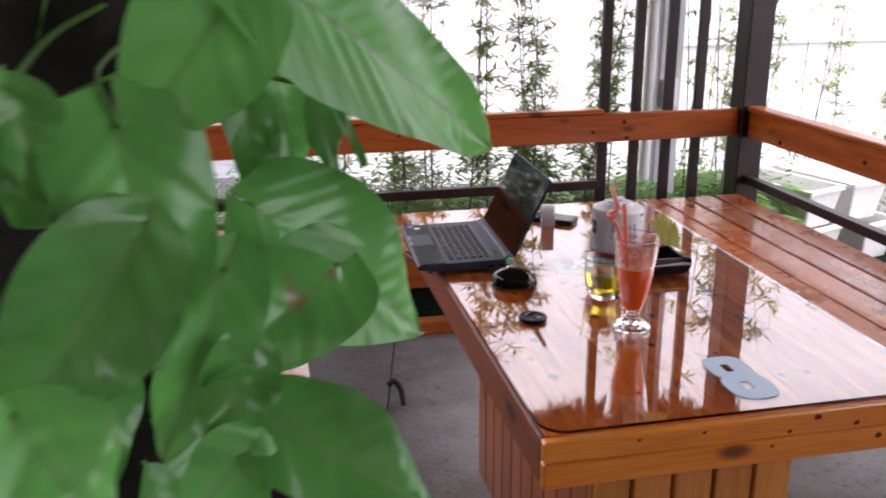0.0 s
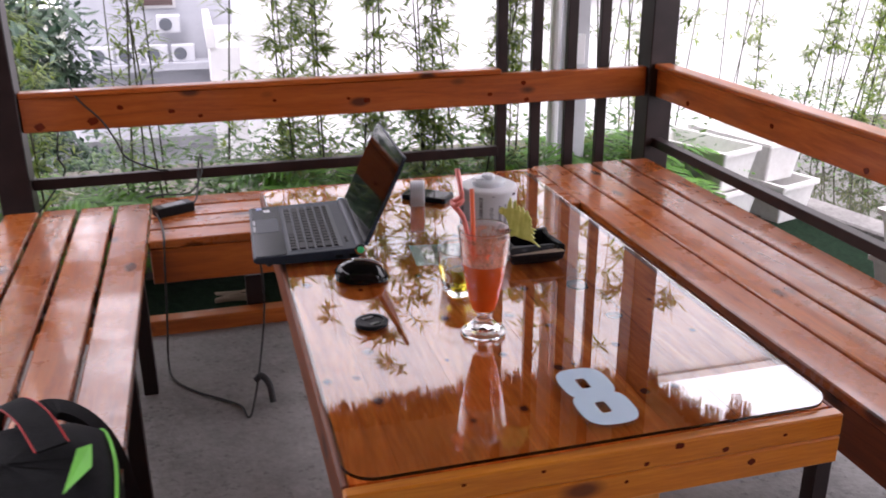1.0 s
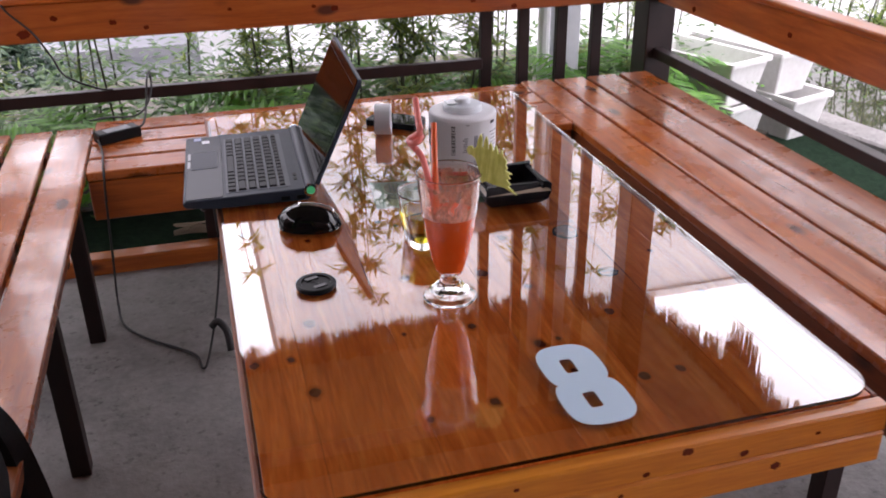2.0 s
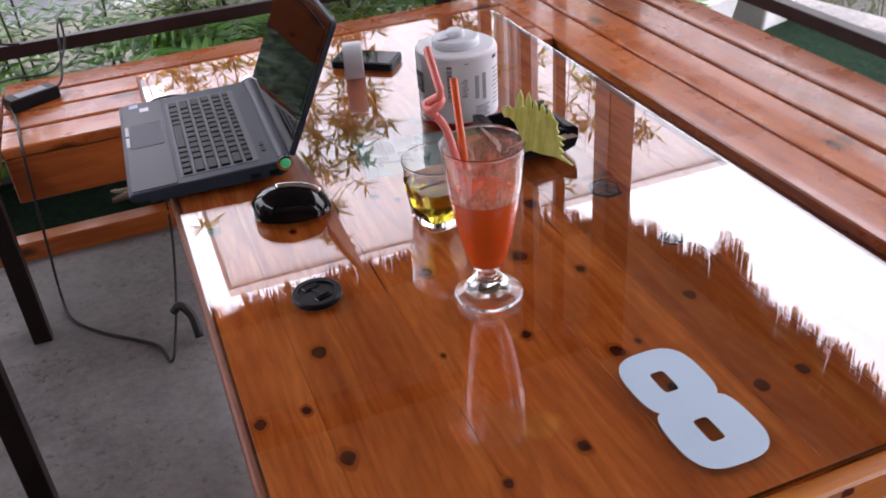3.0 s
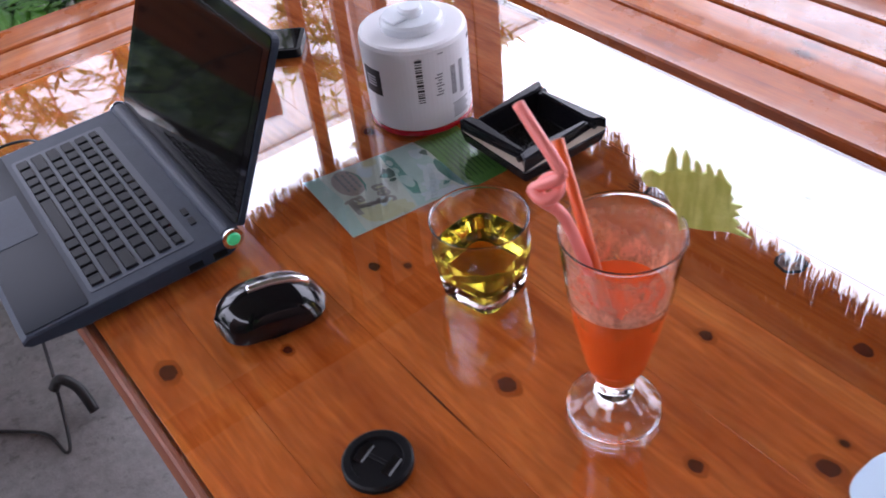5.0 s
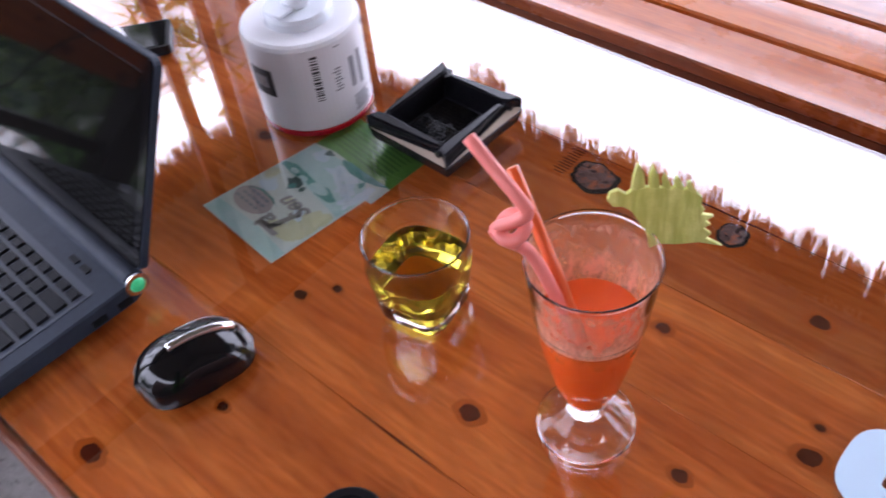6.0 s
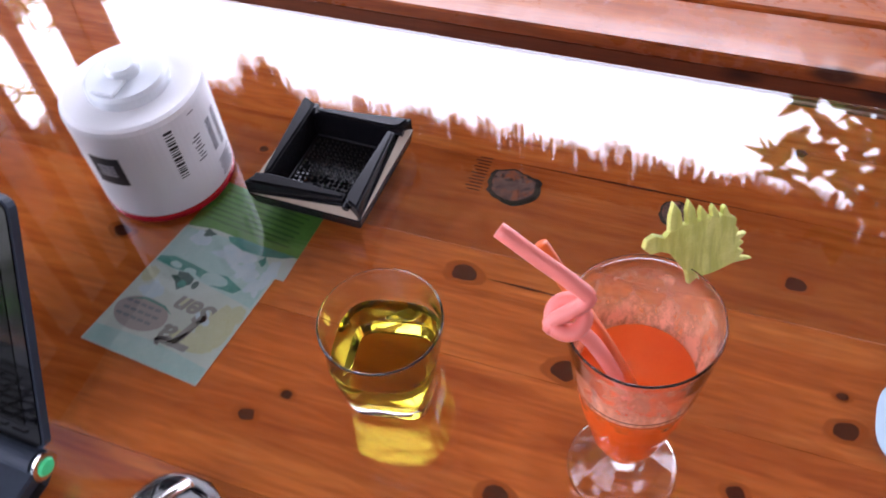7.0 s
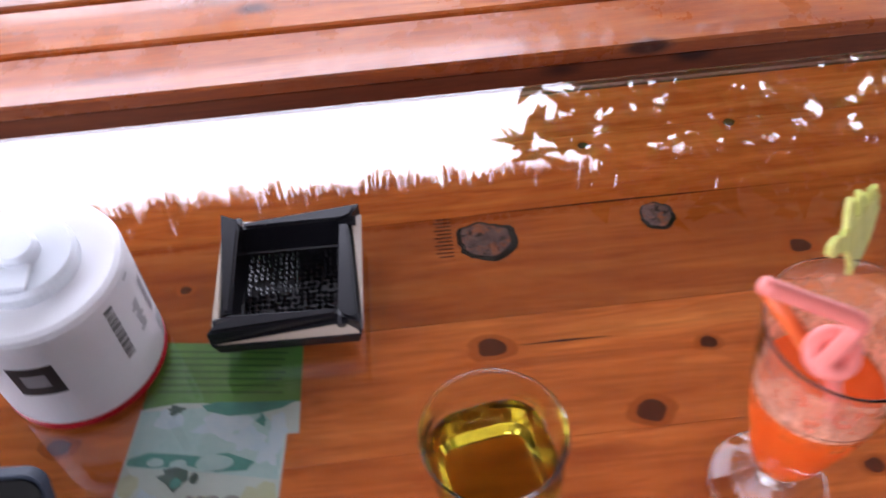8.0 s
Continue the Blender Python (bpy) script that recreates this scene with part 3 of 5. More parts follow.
def bamboo(seed, height, leafy_from, density):
    r = random.Random(seed)
    root = thing("bamboo", "thin dark bamboo cane with narrow green leaves", "bamboo", group="bamboo round the pavilion")
    lean = rnd_dir(r) * r.uniform(0.02, 0.12)
    pts = [Vector((lean.x * f * f * height, lean.y * f * f * height, f * height)) for f in [i / 14 for i in range(15)]]
    bm = tube(pts, 0.0045 + 0.002 * r.random(), 6, taper=lambda f: 1 - 0.75 * f)
    vs, fs = [], []
    z = leafy_from
    while z < height * 0.97:
        f = z / height
        p = Vector((lean.x * f * f * height, lean.y * f * f * height, z))
        for _ in range(r.randint(1, 2 + density)):
            d = rnd_dir(r, r.uniform(0.2, 1.0)).normalized()
            ln = r.uniform(0.03, 0.17) * (1.15 - 0.5 * f)
            q = p + d * ln
            tube([p, p + d * ln * 0.55 + Vector((0, 0, 0.01)), q], 0.0016, 4, bm)
            for _ in range(r.randint(8, 12 + 2 * density)):
                g = r.uniform(0.35, 1.0)
                leaf_into(vs, fs, p + d * ln * g, (d * 0.5 + rnd_dir(r, r.uniform(-0.5, 0.45))), Vector((0, 0, 1)), r.uniform(0.045, 0.105), r.uniform(0.005, 0.0085), r.uniform(0.0, 0.4))
        z += r.uniform(0.06, 0.17) / (0.6 + 0.3 * density)
    part("cane", bm, CANE, root)
    part("leaves", leaf_mesh("leaves", vs, fs, BAMBOO_LEAF), None, root)
    return root


protos = [bamboo(10 + i, 1.75 + 0.1 * i, 0.2 + 0.05 * i, 3 if i < 4 else 1) for i in range(6)] + [bamboo(40 + i, 2.2 + 0.2 * i, 0.7, 0) for i in range(3)]
r = random.Random(21)
spots = []
for x, n, kinds in ((-1.25, 3, (0, 3)), (-0.90, 2, (1, 4)), (-0.62, 2, (5, 2)), (-0.38, 3, (4, 1)), (-0.05, 1, (5,)), (0.22, 3, (0, 1, 3)), (0.42, 3, (2, 1)), (0.66, 2, (3, 5)), (0.86, 3, (0, 2)), (1.10, 4, (1, 3, 2)),
                    (1.32, 2, (4, 0)), (1.62, 2, (5, 4)), (1.86, 2, (3, 8)), (2.05, 2, (7, 2))):
    for q in range(n):
        spots.append((x + r.uniform(-0.09, 0.09), r.uniform(2.72, 3.15), r.choice(kinds)))
for i in range(16):
    spots.append((2.0 + 2.6 * i / 16 + r.uniform(-0.1, 0.1), r.uniform(3.7, 4.3), r.choice((0, 2, 6, 7, 8, 7))))
for i in range(36):
    spots.append((r.uniform(3.3, 4.3), 0.2 + 3.8 * i / 36, r.choice((1, 6, 7, 8, 6, 8))))
for i in range(18):
    spots.append((-3.0 + 2.2 * i / 18, r.uniform(2.95, 3.7), r.randrange(4)))
for i, (x, y, k) in enumerate(spots):
    m = pose(x, y, -0.04, r.uniform(-4, 4), r.uniform(0, 10) if x > 2 else r.uniform(-5, 5), 0) @ pose(0, 0, 0, 0, 0, r.uniform(0, 360))
    if i < len(protos):
        protos[i].matrix_basis = m
    else:
        copy_thing(protos[k], m)


def fern(seed, size):
    r = random.Random(seed)
    vs, fs = [], []
    for _ in range(r.randint(9, 13)):
        d = rnd_dir(r)
        ln, rise = size * r.uniform(0.7, 1.1), r.uniform(0.5, 1.0)
        for s in range(1, 17):
            f = s / 17
            p = Vector((d.x * ln * f, d.y * ln * f, size * rise * (1.7 * f - 1.35 * f * f)))
            side = Vector((-d.y, d.x, 0))
            w = 0.26 * size * math.sin(math.pi * min(1, 0.12 + 0.9 * f))
            for sg in (-1, 1):
                leaf_into(vs, fs, p, side * sg + d * 0.45, Vector((0, 0, 1)), w, 0.02 * size + 0.003, 0.2)
    root = thing("fern", "bright green fern with arching fronds", "fern", group="ferns behind the railing")
    part("fronds", leaf_mesh("fronds", vs, fs, FERN_LEAF), None, root)
    return root


ferns = [fern(3 + i, 0.42 + 0.08 * i) for i in range(4)]
r = random.Random(8)
for i in range(20):
    m = pose(-1.3 + 3.3 * i / 20 + r.uniform(-0.06, 0.06), r.uniform(2.58, 2.95), -0.03 + r.uniform(0, 0.22), 0, 0, r.uniform(0, 360))
    if i < 4:
        ferns[i].matrix_basis = m
    else:
        copy_thing(ferns[i % 4], m)


def leaf_cloud(name, label, count, place, ln, w, mat, seed, category):
    r = random.Random(seed)
    vs, fs = [], []
    for _ in range(count):
        p = Vector(place(r))
        leaf_into(vs, fs, p, rnd_dir(r, r.uniform(-0.3, 0.7)), Vector((r.uniform(-0.4, 0.4), r.uniform(-0.4, 0.4), 1)), r.uniform(0.6, 1.3) * ln, r.uniform(0.7, 1.2) * w, r.uniform(0, 0.5))
    return tagged(new(name, leaf_mesh(name, vs, fs, mat)), label, category, kind="stuff")


def hedge_at(r):
    x = r.uniform(-1.5, 2.2)
    top = 0.40 + 0.16 * noise.noise((x * 2.3, 1.0, 0.5)) + 0.1 * noise.noise((x * 7, 4.0, 0.5))
    return x, r.uniform(2.62, 3.6), max(-0.03, r.uniform(-0.05, 1) * top * (1.0 + 0.2 * r.random()))


leaf_cloud("low_shrubs", "dense low green shrubs behind the railing", 8000, hedge_at, 0.065, 0.012, SHRUB_LEAF, 5, "shrubs")


def hedge_right(r):
    y = r.uniform(0.5, 4.6)
    return r.uniform(3.2, 4.4), y, max(-0.03, r.uniform(-0.05, 1) * (0.30 + 0.16 * noise.noise((y * 2.0, 2.0, 0.5))))


leaf_cloud("low_shrubs", "sparse low green shrubs beyond the pond", 3200, hedge_right, 0.06, 0.010, SHRUB_LEAF, 6, "shrubs")


def big_leaf_mesh(ln, w, fold=0.25, curl=0.35, wave=0.012, seed=0, n=24, k=9):
    """A heart-shaped leaf from its stalk at the origin along +x, with midrib and ribs."""
    r = random.Random(seed)
    ph = r.uniform(0, 6)
    bm = bmesh.new()
    grid = []
    for i in range(n + 1):
        f = i / n
        half = w * (math.sin(math.pi * min(1.0, f ** 0.62)) ** 0.75) * (1 - 0.25 * f)
        row = []
        for j in range(-k, k + 1):
            s = j / k
            back = -0.16 * ln * (1 - f) ** 4 * (abs(s) ** 1.5) * 1.6
            x, y = f * ln + back + 0.05 * ln * abs(s) * (1 - f), half * s
            z = fold * abs(y) - curl * ln * f * f * 0.5 + wave * math.sin(f * 9 + ph + s * 2) * abs(s) + 0.0013 * math.sin(f * 30 - abs(s) * 8) * abs(s) ** 0.5 * (1 - 0.6 * f)
            row.append(bm.verts.new((x, y, z)))
        grid.append(row)
    for a, b in zip(grid, grid[1:]):
        for j in range(2 * k):
            bm.faces.new((a[j], b[j], b[j + 1], a[j + 1]))
    bmesh.ops.remove_doubles(bm, verts=bm.verts[:], dist=0.0004)
    return bm


VINE = material("vine_leaf", (0.06, 0.19, 0.035), 0.27)
v_, rnd_ = coords(VINE, (1, 1, 1))
n_, l_ = VINE.node_tree.nodes, VINE.node_tree.links
base_ = mixed(VINE, noise_of(VINE, v_, 14.0, 5), (0.066, 0.29, 0.048), (0.14, 0.48, 0.092))
base_ = mixed(VINE, 1.0, base_, ramp(VINE, rnd_, [(0.0, (0.80, 0.78, 0.88)), (0.6, (1.20, 1.14, 1.38)), (1.0, (1.50, 1.36, 1.66))]), "MULTIPLY")
sep_, tc_ = n_.new("ShaderNodeSeparateXYZ"), n_.new("ShaderNodeTexCoord")
l_.new(tc_.outputs["Object"], sep_.inputs[0])
ab_ = n_.new("ShaderNodeMath")
ab_.operation = "ABSOLUTE"
l_.new(sep_.outputs["Y"], ab_.inputs[0])
base_ = mixed(VINE, ramp(VINE, ab_.outputs[0], [(0.0, (0.8, 0.8, 0.8)), (0.0035, (0, 0, 0))]), base_, (0.13, 0.30, 0.09))
tan_ = ramp(VINE, noise_of(VINE, v_, 22.0, 2), [(0.70, (0, 0, 0)), (0.76, (1, 1, 1))])
base_ = mixed(VINE, tan_, base_, (0.22, 0.20, 0.09))
into(VINE, base_, "Base Color")
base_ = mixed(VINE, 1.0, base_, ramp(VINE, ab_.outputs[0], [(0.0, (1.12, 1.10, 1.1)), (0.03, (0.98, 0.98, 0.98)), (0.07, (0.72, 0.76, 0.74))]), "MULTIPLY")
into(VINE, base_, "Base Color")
rib_ = n_.new("ShaderNodeMath")
rib_.operation = "MULTIPLY_ADD"
rib_.inputs[1].default_value = -0.85
l_.new(ab_.outputs[0], rib_.inputs[0])
l_.new(sep_.outputs["X"], rib_.inputs[2])
wav_ = n_.new("ShaderNodeMath")
wav_.operation = "MULTIPLY"
wav_.inputs[1].default_value = 330.0
l_.new(rib_.outputs[0], wav_.inputs[0])
sin_ = n_.new("ShaderNodeMath")
sin_.operation = "SINE"
l_.new(wav_.outputs[0], sin_.inputs[0])
bumped(VINE, sin_.outputs[0], 0.20, 0.0014)
tr_ = n_.new("ShaderNodeBsdfTranslucent")
l_.new(base_, tr_.inputs["Color"])
mx_ = n_.new("ShaderNodeMixShader")
mx_.inputs[0].default_value = 0.25
l_.new(n_["Principled BSDF"].outputs[0], mx_.inputs[1])
l_.new(tr_.outputs[0], mx_.inputs[2])
l_.new(mx_.outputs[0], n_["Material Output"].inputs[0])


def leaf_pose(stalk, tip, face):
    """Places a leaf so that its stalk and tip lie at the given points, its upper side towards face."""
    a, b = Vector(stalk), Vector(tip)
    x = (b - a).normalized()
    z = (Vector(face) - (a + b) / 2)
    z = (z - x * z.dot(x)).normalized()
    y = z.cross(x)
    return Matrix.Translation(a) @ Matrix((x, y, z)).transposed().to_4x4(), (b - a).length


# Near-black on purpose: deep shade between the vine leaves, put into the colour.
SHADE_FIBRE = plain_noise("shade_black_fibre", (0.006, 0.007, 0.004), (0.02, 0.022, 0.012), 40.0, 0.95, 0.8, 0.01)
vine = thing("climbing_vine", "climbing vine with large heart-shaped green leaves", "vine")
VIEW = (-0.20, -1.35, 1.75)
LEAVES = [((-0.476, -0.772, 1.472), (-0.290, -0.632, 1.344), 0.057), ((-0.491, -0.792, 1.469), (-0.552, -0.814, 1.388), 0.044), ((-0.562, -0.814, 1.395), (-0.542, -0.864, 1.284), 0.050),
          ((-0.552, -0.865, 1.345), (-0.616, -0.895, 1.258), 0.042), ((-0.484, -0.628, 1.288), (-0.357, -0.607, 1.178), 0.074), ((-0.434, -0.680, 1.261), (-0.517, -0.775, 1.230), 0.045),
          ((-0.514, -0.754, 1.288), (-0.558, -0.777, 1.171), 0.034), ((-0.503, -0.753, 1.234), (-0.528, -0.786, 1.170), 0.028), ((-0.495, -0.756, 1.180), (-0.387, -0.800, 1.126), 0.048),
          ((-0.611, -0.907, 1.272), (-0.569, -0.930, 1.214), 0.036), ((-0.608, -0.841, 1.420), (-0.597, -0.848, 1.366), 0.021), ((-0.464, -0.663, 1.447), (-0.410, -0.673, 1.345), 0.017),
          ((-0.445, -0.589, 1.386), (-0.414, -0.557, 1.290), 0.016), ((-0.505, -0.782, 1.174), (-0.549, -0.809, 1.137), 0.029), ((-0.630, -0.792, 1.370), (-0.607, -0.794, 1.337), 0.021),
          ((-0.501, -0.527, 1.395), (-0.485, -0.546, 1.284), 0.030), ((-0.471, -0.506, 1.396), (-0.454, -0.525, 1.287), 0.031)]
for i, (a, b, w) in enumerate(LEAVES):
    m, ln = leaf_pose(a, b, VIEW)
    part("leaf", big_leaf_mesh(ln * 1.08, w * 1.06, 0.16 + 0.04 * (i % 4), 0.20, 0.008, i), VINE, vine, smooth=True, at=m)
    tube_pts = [(-0.62 + 0.02 * (i % 3), -0.52, a[2] + 0.03), ((a[0] - 0.62) / 2, (a[1] - 0.52) / 2, a[2] + 0.016), a]
    part("stalk", tube(smooth_path(tube_pts, 5), 0.0022, 6), FERN_LEAF, vine)
r = random.Random(77)
for i in range(110):
    z = r.uniform(0.7, 2.1)
    a = Vector((-0.68 + r.uniform(-0.16, 0.14), -0.44 + r.uniform(-0.12, 0.16), z))
    b = a + Vector((r.uniform(-0.09, 0.06), r.uniform(-0.08, 0.08), -r.uniform(0.07, 0.13)))
    m, ln = leaf_pose(a, b, (-0.3 + r.uniform(-1, 1), -1.6, z + 0.6))
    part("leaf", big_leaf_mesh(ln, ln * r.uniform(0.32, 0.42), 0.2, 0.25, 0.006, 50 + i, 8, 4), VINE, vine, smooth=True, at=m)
# Pole widened and blackened to fill the leaf gaps with shade.
part("moss_pole", tube([(-0.66, -0.44, 0.0), (-0.66, -0.44, 1.2), (-0.66, -0.44, 2.5)], 0.115, 14), SHADE_FIBRE, vine, "thick climbing pole, near-black for the deep shade behind the leaves")


def broad_at(r):
    a, z = r.uniform(0, 6.28), r.uniform(0.9, 2.45)
    q = 0.55 * r.random() ** 0.5
    return 2.35 + q * math.cos(a) * 0.8, -0.62 + 1.5 * q * math.sin(a), z


leaf_cloud("broadleaf_shrub", "tall broad-leaved shrub outside the side railing", 2600, broad_at, 0.16, 0.030, SHRUB_LEAF, 15, "shrub")


def tree(name, label, x, y, z0, h, rad, leaves, seed, ln=0.22):
    r = random.Random(seed)
    t = thing(name, label, "tree", at=pose(x, y, z0))
    bm = tube([(0, 0, 0), (0.1, 0.05, h * 0.4), (-0.05, 0.1, h * 0.8)], 0.16, 8, taper=lambda f: 1 - 0.6 * f)
    for _ in range(7):
        a = Vector((0, 0.05, h * r.uniform(0.35, 0.7)))
        d = rnd_dir(r, r.uniform(0.4, 1.0)) * rad * 0.7
        tube([a, a + d * 0.5 + Vector((0, 0, 0.1)), a + d], 0.06, 6, bm, taper=lambda f: 1 - 0.7 * f)
    part("trunk", bm, CANE, t)
    vs, fs = [], []
    lumps = [(rnd_dir(r, r.uniform(-0.2, 0.9)) * rad * r.uniform(0.2, 0.95), r.uniform(0.25, 0.5) * rad) for _ in range(26)]
    for _ in range(leaves):
        c, q = r.choice(lumps)
        p = Vector((0, 0, h * 0.72)) + c + Vector((r.gauss(0, 1), r.gauss(0, 1), r.gauss(0, 0.8))) * q * 0.5
        leaf_into(vs, fs, p, rnd_dir(r, r.uniform(-0.8, 0.5)), Vector((r.uniform(-0.5, 0.5), r.uniform(-0.5, 0.5), 1)), ln * r.uniform(0.6, 1.3), ln * 0.2, 0.3)
    part("crown", leaf_mesh("crown", vs, fs, TREE_LEAF), None, t)
    return t


tree("garden_tree", "dark green leafy tree below the terrace", -4.0, 9.5, -4.0, 6.0, 2.3, 22000, 2)
tree("garden_tree", "dark green leafy tree below the terrace", -3.0, 12.5, -4.0, 4.6, 1.5, 12000, 3)
tree("garden_tree", "yellow-green leafy tree just below the terrace", -2.15, 6.6, -4.0, 4.7, 1.0, 9000, 9, 0.12)
tree("garden_tree", "dark green leafy tree beside the pavilion", -6.0, 3.5, -4.0, 7.5, 2.4, 9000, 4)
tree("garden_tree", "dark green leafy tree beside the pavilion", -4.2, -2.5, -4.0, 7.0, 2.2, 8000, 6)

# ---- neighbouring house with air conditioners ----
annex = thing("neighbour_house", "white house with air conditioners and a grey flat roof", "house", at=pose(0, 16, 0))
part("wall", box_mesh(-2.35, 0, -4.0, 3.0, 5, 6.0), PLASTER_GREY, annex)
part("lower_roof", box_mesh(-2.9, -2.2, -2.1, 0.15, -0.003, -1.95), GREY_ROOF, annex)
part("lower_wall", box_mesh(-2.9, -2.0, -4.0, 0.1, -0.004, -2.104), PLASTER_GREY, annex)
part("ledge", box_mesh(-2.3, -0.5, -1.15, 0.2, -0.005, -1.03), PLASTER_GREY, annex)
part("terrace_block", box_mesh(0.02, -3.0, -4.0, 1.3, -0.006, -0.45), PLASTER, annex)
part("terrace_block", box_mesh(0.20, -3.9, -4.0, 1.2, -3.004, -1.2), PLASTER, annex)
part("parapet", box_mesh(-0.02, -3.05, -0.446, 0.10, -0.1, -0.15), PLASTER, annex)
for x0, z0, x1, z1 in ((-1.12, -0.12, -0.45, 1.0), (-2.1, 0.2, -1.6, 1.1)):
    w = part("window", box_mesh(x0, -0.05, z0, x1, -0.003, z1), material("window_frame", (0.5, 0.5, 0.5), 0.5), annex)
    part("pane", box_mesh(x0 + 0.05, -0.07, z0 + 0.05, x1 - 0.05, -0.052, z1 - 0.05), material("dark_pane", (0.09, 0.06, 0.06), 0.1), w)
AC_BODY = material("grey_white_sheet_metal", (0.50, 0.51, 0.54), 0.5)
AC_FAN = material("dark_fan_grille", (0.10, 0.11, 0.13), 0.5)


def air_conditioner(x, z):
    a = thing("air_conditioner", "grey white outdoor air conditioner unit on the ledge", "air conditioner", at=pose(x, 15.85, z), group="air conditioners")
    part("casing", box_mesh(-0.2, -0.2, 0.0, 0.2, 0, 0.30, 0.015), AC_BODY, a)
    part("grille", lathe([(0.0, 0.0), (0.10, 0.0), (0.11, 0.012), (0.0, 0.012)], 20), AC_FAN, a, at=pose(-0.05, -0.202, 0.15, 90))
    return a


for x, z in ((-1.78, -1.03), (-1.33, -1.03), (-0.86, -1.03), (-0.40, -1.03), (-0.60, -0.52)):
    air_conditioner(x, z)
car = thing("parked_car", "dark grey car parked in the lane below", "car", at=pose(-2.2, 10.5, -4.0))
part("body", box_mesh(-0.8, -1.9, 0.25, 0.8, 1.9, 0.85, 0.12), material("grey_car_paint", (0.06, 0.065, 0.075), 0.2), car)
part("cabin", box_mesh(-0.7, -1.0, 0.852, 0.7, 1.2, 1.42, 0.15), material("car_glass", (0.02, 0.022, 0.025), 0.05), car)
for x in (-0.72, 0.72):
    for y in (-1.2, 1.2):
        part("wheel", lathe([(0.0, -0.09), (0.30, -0.09), (0.32, 0.0), (0.30, 0.09), (0.0, 0.09)], 20), BLACK, car, at=pose(x, y, 0.32, 0, 90))

# ---- planters, pond, pole ----
def planter(x, y, z, turn, length=0.54):
    p = thing("planter", "weathered white rectangular plastic planter, stacked on the turf", "planter", at=pose(x, y, z, 0, 0, turn), group="white planters")
    bm = bmesh.new()
    rings = []
    for hw, hl, h in ((0.100, length / 2 - 0.03, 0.0), (0.128, length / 2, 0.185), (0.142, length / 2 + 0.014, 0.186), (0.142, length / 2 + 0.014, 0.205), (0.120, length / 2 - 0.01, 0.205), (0.095, length / 2 - 0.035, 0.02)):
        rings.append([bm.verts.new((a, b, h)) for a, b in round_rect(-hw, -hl, hw, hl, 0.012, 2)])
    for a, b in zip(rings, rings[1:]):
        for i in range(len(a)):
            j = (i + 1) % len(a)
            bm.faces.new((a[i], a[j], b[j], b[i]))
    bm.faces.new(rings[0][::-1])
    bm.faces.new(rings[-1])
    part("tub", bm, PLANTER, p)
    return p


for x, y, z, turn in ((2.245, 2.835, -0.03, 19), (2.215, 2.835, 0.172, 20), (2.60, 2.86, -0.03, 17), (2.555, 2.93, 0.172, 15), (2.47, 1.40, -0.03, 3), (2.46, 1.38, 0.172, 4)):
    planter(x, y, z, turn)
solid("pond_kerb", box_mesh(-0.09, -1.4, -0.05, 0.09, 1.4, 0.02, 0.01), CONCRETE, "low concrete kerb along the pond", "kerb", kind="structure", at=pose(2.95, 2.2, 0, 0, 0, 12))
WATER = material("dark_pond_water", (0.05, 0.05, 0.035), 0.03)
v_, _ = coords(WATER, (1, 1, 1))
bumped(WATER, noise_of(WATER, v_, 9.0, 2), 0.05, 0.01)
solid("water", box_mesh(-0.9, -1.6, -0.06, 0.9, 1.8, -0.015), WATER, "dark still pond mirroring the bamboo", "water", kind="structure", at=pose(3.75, 2.3, 0, 0, 0, 12))
pole = thing("white_column", "pale grey painted column behind the railing", "column", at=pose(1.55, 2.92, 0))
part("shaft", box_mesh(-0.062, -0.05, -0.03, 0.062, 0.05, 3.2, 0.006), plain_noise("pale_grey_paint", (0.50, 0.51, 0.54), (0.62, 0.63, 0.66), 3.0, 0.6), pole)
part("pipe", tube([(-0.10, -0.02, -0.03), (-0.10, -0.02, 1.6), (-0.10, -0.02, 3.2)], 0.028, 12), WHITE_PAPER, pole)
part("junction_box", box_mesh(-0.045, -0.075, 0.78, 0.03, -0.052, 0.92, 0.004), WHITE_PAPER, pole)

# ---- laptop ----
LAPTOP = plain_noise("dark_grey_laptop_shell", (0.028, 0.035, 0.050), (0.040, 0.050, 0.070), 20.0, 0.38, spec=0.12)
PALM = material("glossy_palm_rest", (0.012, 0.015, 0.022), 0.16, spec=0.05)
KEY = material("black_keycaps", (0.006, 0.007, 0.010), 0.42, spec=0.14)
SCREEN = material("dark_screen_glass", (0.005, 0.005, 0.005), 0.05, spec=0.14)
laptop = thing("laptop", "open dark grey laptop with a switched-off screen", "laptop", at=pose(-0.107, 0.836, 0.7070, 0, 0, -2.2))
LW = 0.374
prof = [(0.0, 0.014), (0.006, 0.009), (0.060, 0.004), (0.235, 0.003), (0.245, 0.008), (0.245, 0.024), (0.232, 0.0285), (0.006, 0.0235), (0.0, 0.020)]
bm = bmesh.new()
ends_ = [[bm.verts.new((x, y, z)) for x, z in prof] for y in (0.0, LW)]
for i in range(len(prof)):
    j = (i + 1) % len(prof)
    bm.faces.new((ends_[0][i], ends_[0][j], ends_[1][j], ends_[1][i]))
bm.faces.new(ends_[0][::-1])
bm.faces.new(ends_[1])
bmesh.ops.bevel(bm, geom=[e for e in bm.edges if abs(e.verts[0].co.y - e.verts[1].co.y) < 1e-6], offset=0.002, segments=1, affect="EDGES")
bmesh.ops.recalc_face_normals(bm, faces=bm.faces[:])
base = part("base", bm, LAPTOP, laptop)


